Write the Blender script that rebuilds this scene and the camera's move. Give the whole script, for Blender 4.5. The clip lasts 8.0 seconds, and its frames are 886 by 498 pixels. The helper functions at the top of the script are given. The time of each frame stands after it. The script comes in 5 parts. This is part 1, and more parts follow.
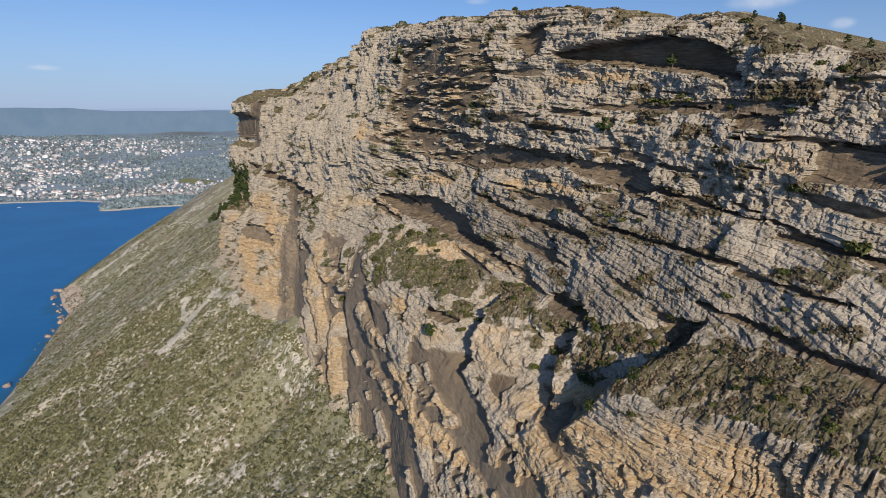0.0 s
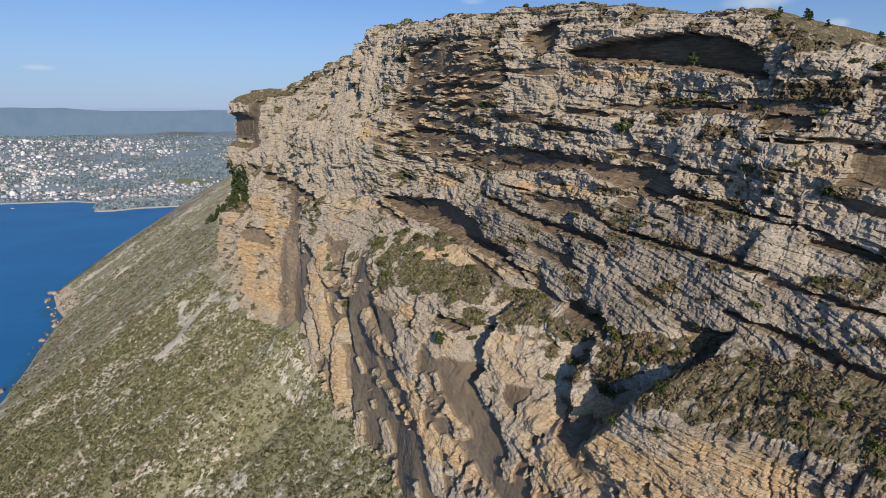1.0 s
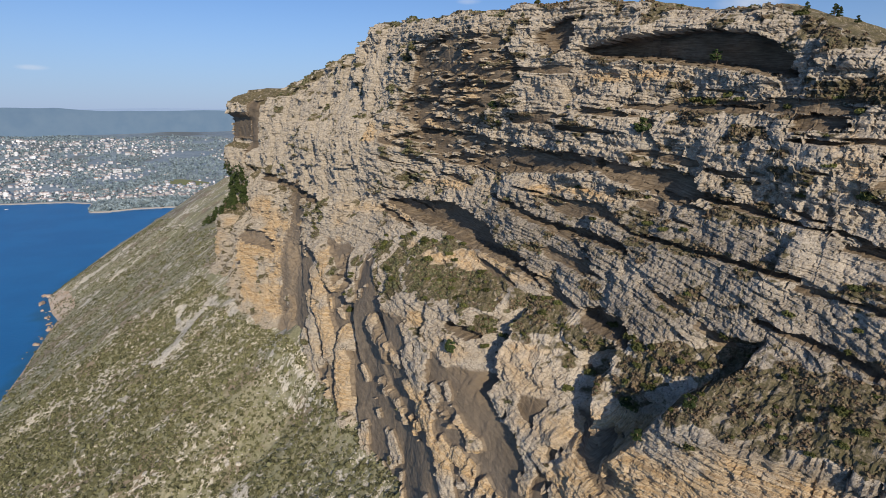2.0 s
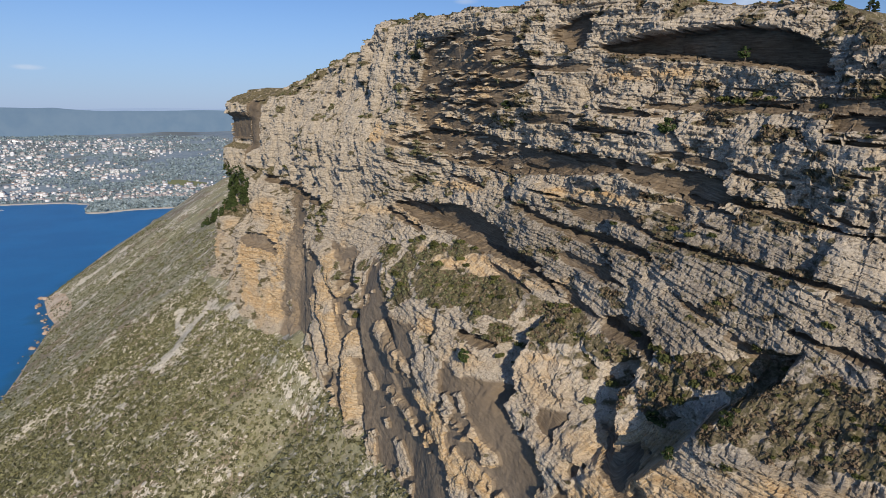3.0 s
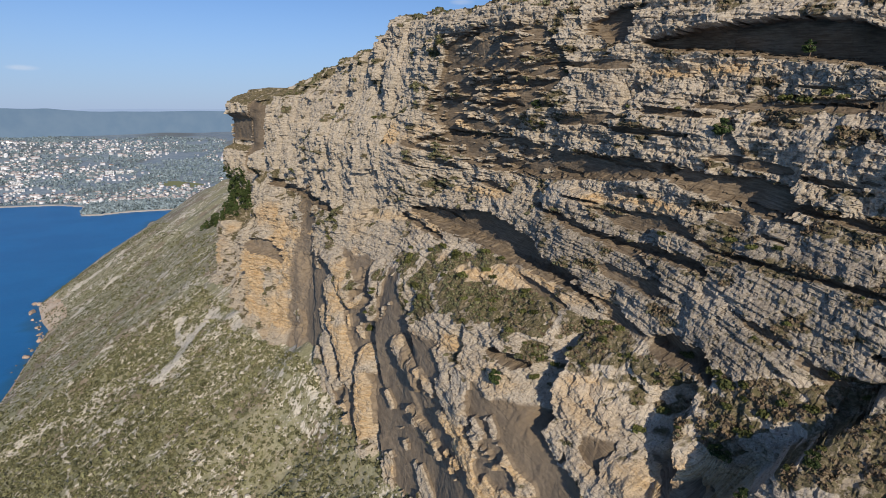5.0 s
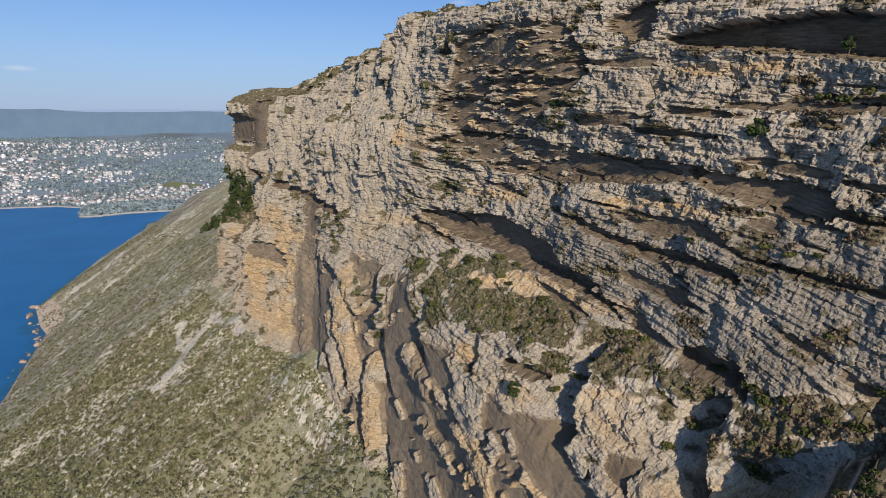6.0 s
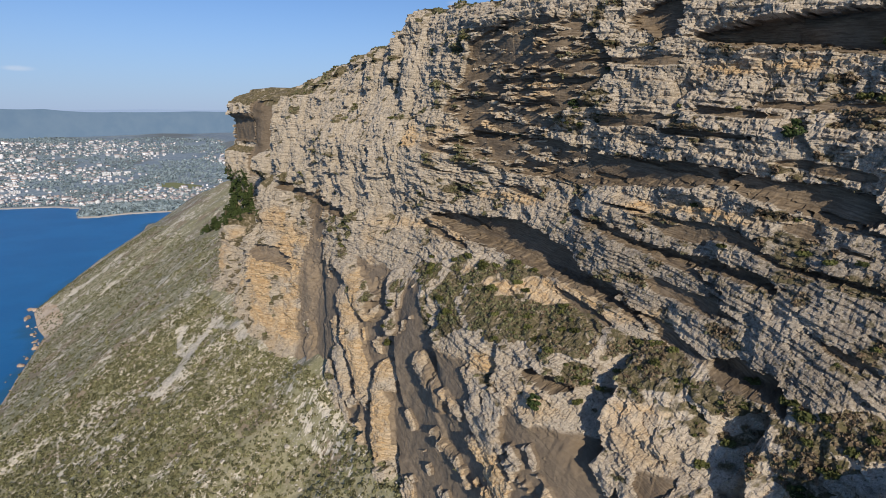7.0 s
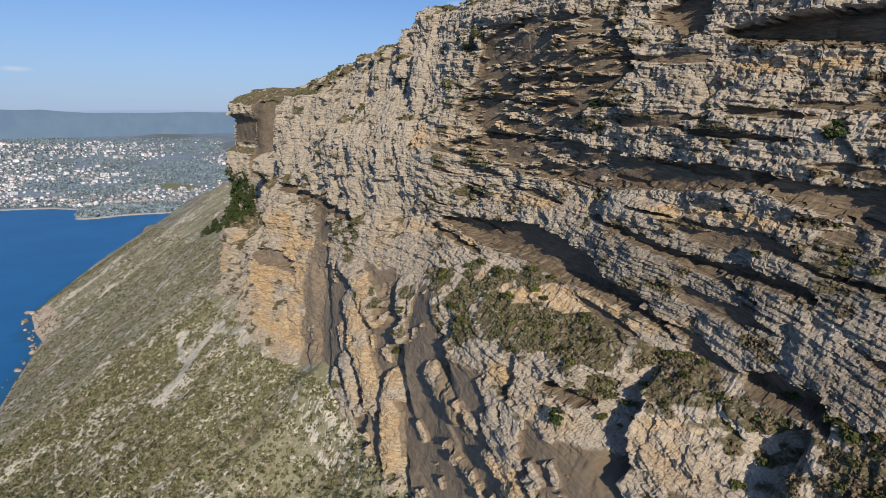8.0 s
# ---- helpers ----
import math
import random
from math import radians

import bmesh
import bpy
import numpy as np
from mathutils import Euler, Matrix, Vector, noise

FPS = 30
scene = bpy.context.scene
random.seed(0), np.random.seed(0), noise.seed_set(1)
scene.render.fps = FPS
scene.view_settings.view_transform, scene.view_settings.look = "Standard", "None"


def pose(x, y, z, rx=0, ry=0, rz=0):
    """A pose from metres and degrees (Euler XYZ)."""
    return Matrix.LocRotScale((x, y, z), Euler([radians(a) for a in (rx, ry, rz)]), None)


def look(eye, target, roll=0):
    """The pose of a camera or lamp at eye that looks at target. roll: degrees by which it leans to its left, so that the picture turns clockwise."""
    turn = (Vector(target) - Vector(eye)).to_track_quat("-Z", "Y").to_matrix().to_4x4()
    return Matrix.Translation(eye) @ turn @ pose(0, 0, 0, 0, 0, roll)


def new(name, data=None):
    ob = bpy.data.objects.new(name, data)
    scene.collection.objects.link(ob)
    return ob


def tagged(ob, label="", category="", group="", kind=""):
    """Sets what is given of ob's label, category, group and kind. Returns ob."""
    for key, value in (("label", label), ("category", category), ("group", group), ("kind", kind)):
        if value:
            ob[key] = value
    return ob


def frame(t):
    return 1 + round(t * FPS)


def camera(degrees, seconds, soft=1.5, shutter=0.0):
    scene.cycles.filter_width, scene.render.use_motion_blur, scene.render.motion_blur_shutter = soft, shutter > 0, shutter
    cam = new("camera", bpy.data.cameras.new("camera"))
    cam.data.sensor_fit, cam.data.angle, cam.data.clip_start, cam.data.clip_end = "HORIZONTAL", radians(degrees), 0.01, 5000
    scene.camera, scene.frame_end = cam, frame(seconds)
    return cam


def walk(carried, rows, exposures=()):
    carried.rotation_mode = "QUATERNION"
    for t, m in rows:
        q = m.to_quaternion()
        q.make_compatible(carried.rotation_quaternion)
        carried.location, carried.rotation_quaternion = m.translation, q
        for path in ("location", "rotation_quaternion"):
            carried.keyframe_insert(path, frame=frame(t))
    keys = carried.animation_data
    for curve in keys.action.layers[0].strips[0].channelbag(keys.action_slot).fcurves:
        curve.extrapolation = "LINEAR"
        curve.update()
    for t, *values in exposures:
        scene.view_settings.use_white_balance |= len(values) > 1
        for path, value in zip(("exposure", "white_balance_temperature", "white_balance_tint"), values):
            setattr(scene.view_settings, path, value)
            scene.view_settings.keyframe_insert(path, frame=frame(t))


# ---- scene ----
cam = camera(77.4, 8.0, soft=0.8)
METRES, EYE, TILT, LEAN, TURN = 100.0, 300.0, -13.5, 0.0, 0.0
ROWS = [
    (0.0, 0.0, 0.0, 0.0, 0.0, 0.0, -0.0),
    (0.5, -0.0332, 0.048, 0.0128, -0.17, -0.01, 0.05),
    (1.0, -0.0692, 0.1001, 0.0258, -0.4, -0.0, 0.09),
    (1.5, -0.1023, 0.1488, 0.0376, -0.62, 0.0, 0.16),
    (3.0, -0.2057, 0.3044, 0.0762, -1.04, -0.01, 0.26),
    (3.5, -0.2384, 0.3539, 0.0875, -1.13, 0.0, 0.29),
    (4.0, -0.2734, 0.4074, 0.1, -1.23, 0.03, 0.32),
    (4.5, -0.306, 0.4566, 0.113, -1.32, 0.02, 0.36),
    (6.0, -0.4078, 0.613, 0.1503, -1.55, 0.08, 0.44),
    (6.5, -0.4395, 0.6623, 0.1616, -1.6, 0.09, 0.44),
    (7.0, -0.4747, 0.7151, 0.1741, -1.68, 0.11, 0.45),
    (7.5, -0.5066, 0.7639, 0.1866, -1.74, 0.13, 0.49),
    (8.0, -0.5411, 0.8171, 0.1982, -1.82, 0.17, 0.48),
]
walk(cam, [(t, pose(0, 0, EYE, TILT, LEAN, TURN) @ pose(METRES * x, METRES * y, METRES * z, 90 + pitch, roll, yaw)) for t, x, y, z, yaw, pitch, roll in ROWS], exposures=[(0.0, -0.26), (8.0, -0.26)])

# ---- light ----
SUN_AZ, SUN_EL = (0.29, -0.957), 22.5
CLOUDS = (((0.467, 0.869, 0.164), 0.06, 0.016, 0.9), ((0.556, 0.822, 0.126), 0.02, 0.010, 0.8), ((-0.565, 0.822, 0.067), 0.025, 0.005, 0.6), ((0.057, 0.982, 0.184), 0.025, 0.006, 0.5))
sky_world = bpy.data.worlds.new("sky")
scene.world = sky_world
sky_world.use_nodes = True
wn, wl = sky_world.node_tree.nodes, sky_world.node_tree.links
wn.clear()
sky = wn.new("ShaderNodeTexSky")
sky.sky_type, sky.sun_disc = "NISHITA", False
sky.sun_elevation = radians(SUN_EL)
sky.sun_rotation = math.atan2(SUN_AZ[0], SUN_AZ[1])
sky.altitude, sky.air_density, sky.dust_density, sky.ozone_density = 300, 1.0, 0.3, 4.0
wbg, wout = wn.new("ShaderNodeBackground"), wn.new("ShaderNodeOutputWorld")
wbg.inputs[1].default_value = 0.115
# blue haze low over the horizon
wsep, wramp, wmix = wn.new("ShaderNodeSeparateXYZ"), wn.new("ShaderNodeMapRange"), wn.new("ShaderNodeMix")
wl.new(wn.new("ShaderNodeTexCoord").outputs["Generated"], wsep.inputs[0])
wl.new(wsep.outputs[2], wramp.inputs[0])
wramp.interpolation_type = "SMOOTHSTEP"
for k, value in enumerate((-0.05, 0.22, 0.85, 0.0)):
    wramp.inputs[k + 1].default_value = value
wmix.data_type = "RGBA"
wl.new(wramp.outputs[0], wmix.inputs["Factor"])
wtint = wn.new("ShaderNodeMix")
wtint.data_type, wtint.blend_type = "RGBA", "MULTIPLY"
wtint.inputs["Factor"].default_value, wtint.inputs[7].default_value = 1.0, (0.82, 0.90, 1.10, 1.0)
wl.new(sky.outputs[0], wtint.inputs[6])
wl.new(wtint.outputs[2], wmix.inputs[6])
wmix.inputs[7].default_value = (3.3, 4.5, 7.2, 1.0)
# a few thin clouds: direction, half width, half height, strength
wcoord = wn.new("ShaderNodeTexCoord").outputs["Generated"]
wnoise = wn.new("ShaderNodeTexNoise")
wl.new(wcoord, wnoise.inputs["Vector"])
wnoise.inputs["Scale"].default_value, wnoise.inputs["Detail"].default_value = 38.0, 5.0
clear = wmix.outputs[2]
for way, wide, high, strength in CLOUDS:
    wsub, wmap, wlen, wfall, wmul, wcloud = (wn.new("ShaderNodeVectorMath"), wn.new("ShaderNodeVectorMath"), wn.new("ShaderNodeVectorMath"), wn.new("ShaderNodeMapRange"), wn.new("ShaderNodeMath"), wn.new("ShaderNodeMix"))
    wsub.operation, wmap.operation, wlen.operation, wmul.operation = "SUBTRACT", "MULTIPLY", "LENGTH", "MULTIPLY"
    wl.new(wcoord, wsub.inputs[0])
    wsub.inputs[1].default_value = way
    wl.new(wsub.outputs[0], wmap.inputs[0])
    wmap.inputs[1].default_value = (1 / wide, 1 / wide, 1 / high)
    wl.new(wmap.outputs[0], wlen.inputs[0])
    wl.new(wlen.outputs["Value"], wfall.inputs[0])
    wfall.interpolation_type = "SMOOTHSTEP"
    for k, value in enumerate((0.2, 1.0, strength, 0.0)):
        wfall.inputs[k + 1].default_value = value
    wl.new(wfall.outputs[0], wmul.inputs[0])
    wl.new(wnoise.outputs["Fac"], wmul.inputs[1])
    wcloud.data_type = "RGBA"
    wl.new(wmul.outputs[0], wcloud.inputs["Factor"])
    wl.new(clear, wcloud.inputs[6])
    wcloud.inputs[7].default_value = (7.5, 7.8, 8.6, 1.0)
    clear = wcloud.outputs[2]
wl.new(clear, wbg.inputs[0])
wl.new(wbg.outputs[0], wout.inputs[0])
sun_data = bpy.data.lights.new("sun", "SUN")
sun_data.energy, sun_data.angle, sun_data.color = 4.5, radians(0.53), (1.0, 0.89, 0.735)
sun = new("sun", sun_data)
ce, se = math.cos(radians(SUN_EL)), math.sin(radians(SUN_EL))
sun.matrix_world = look((SUN_AZ[0] * ce * 900, SUN_AZ[1] * ce * 900, 300 + se * 900), (0, 0, 300))


# ---- noise and plan ----
def hash2(i, j, seed=0):
    """Repeatable random numbers in 0..1 for whole-number arrays."""
    h = (i.astype(np.int64) * 374761393 + j.astype(np.int64) * 668265263 + seed * 2147483647) & 0xFFFFFFFF
    h = ((h ^ (h >> 13)) * 1274126177) & 0xFFFFFFFF
    h = ((h ^ (h >> 16)) * 2246822519) & 0xFFFFFFFF
    return ((h ^ (h >> 15)) & 0xFFFFFF) / float(0xFFFFFF)


def vnoise(x, y, seed=0):
    """Smooth value noise, -1..1."""
    i, j = np.floor(x), np.floor(y)
    fx, fy = x - i, y - j
    fx, fy = fx * fx * (3 - 2 * fx), fy * fy * (3 - 2 * fy)
    a, b = hash2(i, j, seed), hash2(i + 1, j, seed)
    c, d = hash2(i, j + 1, seed), hash2(i + 1, j + 1, seed)
    return 2 * ((a + (b - a) * fx) * (1 - fy) + (c + (d - c) * fx) * fy) - 1


def fbm(x, y, octaves=4, seed=0, gain=0.5):
    total, amp, norm = 0.0, 1.0, 0.0
    for k in range(octaves):
        total = total + amp * vnoise(x * 2 ** k + 17.3 * k, y * 2 ** k - 9.1 * k, seed + k)
        norm += amp
        amp *= gain
    return total / norm


def smooth(e0, e1, x):
    t = np.clip((x - e0) / (e1 - e0), 0, 1)
    return t * t * (3 - 2 * t)


def lay(x, pairs):
    """A value that glides through (x, value) pairs."""
    xs, ys = zip(*pairs)
    return np.interp(x, xs, ys)


def plan(s, n):
    """Plan metres along the cliff (s, to the bay) and out from it (n, to the sea) as world x, y."""
    return 60 - 0.62 * s - 0.785 * n, 270 + 0.785 * s - 0.62 * n


def blur(a, k, axis):
    """Box blur by k cells each way."""
    pad = [(0, 0), (0, 0)]
    pad[axis] = (k + 1, k)
    c = np.cumsum(np.pad(a, pad, mode="edge"), axis=axis)
    hi = np.take(c, range(2 * k + 1, c.shape[axis]), axis=axis)
    lo = np.take(c, range(0, c.shape[axis] - 2 * k - 1), axis=axis)
    return (hi - lo) / (2 * k + 1)


def grid_mesh(name, X, Y, Z, attrs=None, flat=True):
    """A mesh from a grid of places, with float attributes on its points."""
    r, c = X.shape
    co = np.stack([X, Y, Z], -1).reshape(-1, 3).astype(np.float32)
    k = np.arange(r * c).reshape(r, c)
    quads = np.stack([k[:-1, :-1], k[1:, :-1], k[1:, 1:], k[:-1, 1:]], -1).reshape(-1, 4).astype(np.int32)
    me = bpy.data.meshes.new(name)
    me.vertices.add(len(co))
    me.vertices.foreach_set("co", co.ravel())
    me.loops.add(quads.size)
    me.loops.foreach_set("vertex_index", quads.ravel())
    me.polygons.add(len(quads))
    me.polygons.foreach_set("loop_start", np.arange(0, quads.size, 4, dtype=np.int32))
    me.polygons.foreach_set("loop_total", np.full(len(quads), 4, dtype=np.int32))
    me.polygons.foreach_set("use_smooth", np.full(len(quads), not flat))
    for key, a in (attrs or {}).items():
        me.attributes.new(key, "FLOAT", "POINT").data.foreach_set("value", a.ravel().astype(np.float32))
    me.update(calc_edges=True)
    return me


def soup(name, verts, faces):
    """A mesh from arrays of corners and of three-cornered faces."""
    me = bpy.data.meshes.new(name)
    me.vertices.add(len(verts))
    me.vertices.foreach_set("co", np.asarray(verts, np.float32).ravel())
    faces = np.asarray(faces, np.int32)
    me.loops.add(faces.size)
    me.loops.foreach_set("vertex_index", faces.ravel())
    me.polygons.add(len(faces))
    w = faces.shape[1]
    me.polygons.foreach_set("loop_start", np.arange(0, faces.size, w, dtype=np.int32))
    me.polygons.foreach_set("loop_total", np.full(len(faces), w, dtype=np.int32))
    me.update(calc_edges=True)
    return me


# ---- materials ----
class Nodes:
    """Short words for a node tree."""

    def __init__(self, name):
        self.m = bpy.data.materials.new(name)
        self.m.use_nodes = True
        self.n, self.l = self.m.node_tree.nodes, self.m.node_tree.links
        self.b = self.n["Principled BSDF"]
        self.b.inputs["Specular IOR Level"].default_value = 0.2

    def put(self, a, sock):
        if isinstance(a, (int, float)):
            sock.default_value = a
        elif isinstance(a, tuple):
            sock.default_value = (*a, 1.0) if len(a) == 3 and len(sock.default_value) == 4 else a
        else:
            self.l.new(a, sock)

    def attr(self, name):
        a = self.n.new("ShaderNodeAttribute")
        a.attribute_name = name
        return a.outputs["Fac"]

    def place(self):
        return self.n.new("ShaderNodeNewGeometry").outputs["Position"]

    def mapped(self, vec, scale):
        m = self.n.new("ShaderNodeMapping")
        self.l.new(vec, m.inputs[0])
        m.inputs["Scale"].default_value = scale
        return m.outputs[0]

    def xyz(self, x, y, z):
        c = self.n.new("ShaderNodeCombineXYZ")
        for a, s in zip((x, y, z), c.inputs):
            self.put(a, s)
        return c.outputs[0]

    def noise(self, vec, scale, detail=4.0, rough=0.55, warp=0.0):
        t = self.n.new("ShaderNodeTexNoise")
        self.l.new(vec, t.inputs["Vector"])
        t.inputs["Scale"].default_value, t.inputs["Detail"].default_value = scale, detail
        t.inputs["Roughness"].default_value, t.inputs["Distortion"].default_value = rough, warp
        return t.outputs["Fac"]

    def math(self, op, a, b=0.0):
        m = self.n.new("ShaderNodeMath")
        m.operation = op
        self.put(a, m.inputs[0]), self.put(b, m.inputs[1])
        return m.outputs[0]

    def step(self, x, lo, hi, a=0.0, b=1.0):
        m = self.n.new("ShaderNodeMapRange")
        m.interpolation_type = "SMOOTHSTEP"
        for v, s in zip((x, lo, hi, a, b), m.inputs):
            self.put(v, s)
        return m.outputs[0]

    def mix(self, f, a, b, mode="MIX"):
        m = self.n.new("ShaderNodeMix")
        m.data_type, m.blend_type = "RGBA", mode
        self.put(f, m.inputs["Factor"])
        self.put(a, m.inputs[6]), self.put(b, m.inputs[7])
        return m.outputs[2]

    def bump(self, height, strength, distance):
        b = self.n.new("ShaderNodeBump")
        b.inputs["Strength"].default_value, b.inputs["Distance"].default_value = strength, distance
        self.l.new(height, b.inputs["Height"])
        self.l.new(b.outputs[0], self.b.inputs["Normal"])

    def finish(self, colour, rough=0.95):
        self.put(colour, self.b.inputs["Base Color"])
        self.put(rough, self.b.inputs["Roughness"])
        return self.m

    def random(self):
        return self.n.new("ShaderNodeObjectInfo").outputs["Random"]

    def island(self):
        return self.n.new("ShaderNodeNewGeometry").outputs["Random Per Island"]


def rock_material():
    k = Nodes("limestone")
    pos = k.place()
    along, bed, out = k.attr("along"), k.attr("bed"), k.attr("out")
    bedded = k.xyz(k.math("MULTIPLY", along, 0.10), bed, k.math("MULTIPLY", out, 0.10))
    blotch = k.noise(pos, 0.05, 5, 0.6)
    grain = k.noise(pos, 0.9, 7, 0.7)
    fine = k.noise(pos, 3.2, 5, 0.7)
    layers = k.noise(bedded, 0.9, 6, 0.7, 0.4)
    lines = k.noise(bedded, 2.2, 3, 0.6, 0.3)
    flutes = k.noise(k.mapped(pos, (1.0, 1.0, 0.2)), 0.8, 5, 0.65)
    lichen = k.noise(pos, 0.33, 6, 0.7)
    # weathered grey and fresh cream
    col = k.mix(k.step(blotch, 0.38, 0.62), (0.48, 0.397, 0.297), (0.56, 0.478, 0.37))
    col = k.mix(k.step(grain, 0.46, 0.66), col, (0.62, 0.54, 0.42))
    col = k.mix(k.step(k.attr("fresh"), 0.2, 0.8, 0.0, 0.7), col, (0.53, 0.455, 0.355))
    crack = k.step(k.attr("fresh"), 0.2, 0.8, 1.0, 0.6)
    col = k.mix(k.step(flutes, 0.54, 0.68, 0.0, 0.45), col, (0.29, 0.245, 0.19))
    col = k.mix(k.step(lichen, 0.56, 0.66, 0.0, 0.40), col, (0.30, 0.26, 0.20))
    col = k.mix(k.math("MULTIPLY", crack, k.step(layers, 0.56, 0.64, 0.0, 0.45)), col, (0.27, 0.21, 0.15))
    col = k.mix(k.math("MULTIPLY", crack, k.step(lines, 0.58, 0.66, 0.0, 0.55)), col, (0.17, 0.13, 0.09))
    col = k.mix(k.step(fine, 0.56, 0.65, 0.0, 0.35), col, (0.17, 0.138, 0.10))
    col = k.mix(k.step(k.noise(pos, 1.7, 5, 0.7), 0.55, 0.66, 0.0, 0.6), col, (0.76, 0.66, 0.52))
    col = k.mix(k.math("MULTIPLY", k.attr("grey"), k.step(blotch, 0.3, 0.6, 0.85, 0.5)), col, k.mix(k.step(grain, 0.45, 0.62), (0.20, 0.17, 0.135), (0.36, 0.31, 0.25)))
    pits = k.noise(pos, 1.15, 6, 0.75)
    col = k.mix(k.step(pits, 0.56, 0.62, 0.0, 0.6), col, (0.115, 0.092, 0.065))
    col = k.mix(k.step(pits, 0.45, 0.38, 0.0, 0.5), col, (0.74, 0.65, 0.52))
    tufts = k.noise(pos, 0.42, 6, 0.72)
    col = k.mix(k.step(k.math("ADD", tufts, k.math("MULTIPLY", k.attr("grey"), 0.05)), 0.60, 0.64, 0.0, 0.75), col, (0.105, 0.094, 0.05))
    ochre = k.mix(k.step(layers, 0.4, 0.6), (0.57, 0.395, 0.21), (0.69, 0.535, 0.345))
    ochre = k.mix(k.step(fine, 0.54, 0.70, 0.0, 0.5), ochre, (0.36, 0.235, 0.125))
    ochre = k.mix(k.step(lines, 0.56, 0.66, 0.0, 0.5), ochre, (0.32, 0.205, 0.11))
    ochre = k.mix(k.step(pits, 0.55, 0.60, 0.0, 0.6), ochre, (0.20, 0.13, 0.07))
    col = k.mix(k.step(k.math("ADD", k.attr("ochre"), k.math("MULTIPLY", k.math("SUBTRACT", grain, 0.5), 0.5)), 0.2, 0.8), col, ochre)
    marl = k.mix(k.step(blotch, 0.38, 0.62), (0.185, 0.139, 0.091), (0.235, 0.182, 0.124))
    marl = k.mix(k.step(layers, 0.45, 0.62, 0, 0.45), marl, (0.205, 0.152, 0.10))
    banded = k.step(bed, 195, 218, 0.15, 1.0)
    marl = k.mix(k.math("MULTIPLY", banded, k.step(lines, 0.50, 0.60, 0, 0.6)), marl, (0.12, 0.087, 0.056))
    marl = k.mix(k.math("MULTIPLY", banded, k.step(lines, 0.44, 0.36, 0, 0.4)), marl, (0.33, 0.262, 0.185))
    marl = k.mix(k.step(bed, 205, 165, 0.0, 0.75), marl, k.mix(k.step(lichen, 0.42, 0.6), (0.31, 0.245, 0.172), (0.235, 0.184, 0.13)))
    marl = k.mix(k.step(grain, 0.56, 0.72, 0, 0.45), marl, (0.33, 0.265, 0.19))
    col = k.mix(k.step(k.attr("weak"), 0.35, 0.6), col, marl)
    scrub = k.mix(k.step(grain, 0.42, 0.58), (0.115, 0.098, 0.05), (0.23, 0.185, 0.115))
    scrub = k.mix(k.step(lichen, 0.48, 0.56, 0, 0.7), scrub, (0.115, 0.10, 0.048))
    scrub = k.mix(k.step(k.noise(pos, 0.22, 6, 0.7), 0.54, 0.61, 0, 0.8), scrub, (0.42, 0.345, 0.25))
    col = k.mix(k.step(k.attr("veg"), 0.35, 0.75), col, scrub)
    hard = k.math("MULTIPLY", k.step(k.attr("weak"), 0.2, 0.7, 1.0, 0.32), k.step(k.attr("calm"), 0.1, 0.7, 1.0, 0.5))
    h = k.math("ADD", k.math("MULTIPLY", grain, 0.34), k.math("MULTIPLY", fine, 0.30))
    h = k.math("ADD", h, k.math("ADD", k.math("MULTIPLY", layers, 0.40), k.math("MULTIPLY", flutes, 0.35)))
    h = k.math("SUBTRACT", h, k.step(lines, 0.52, 0.62, 0.0, 0.16))
    k.bump(k.math("MULTIPLY", h, hard), 1.0, 1.1)
    return k.finish(col)


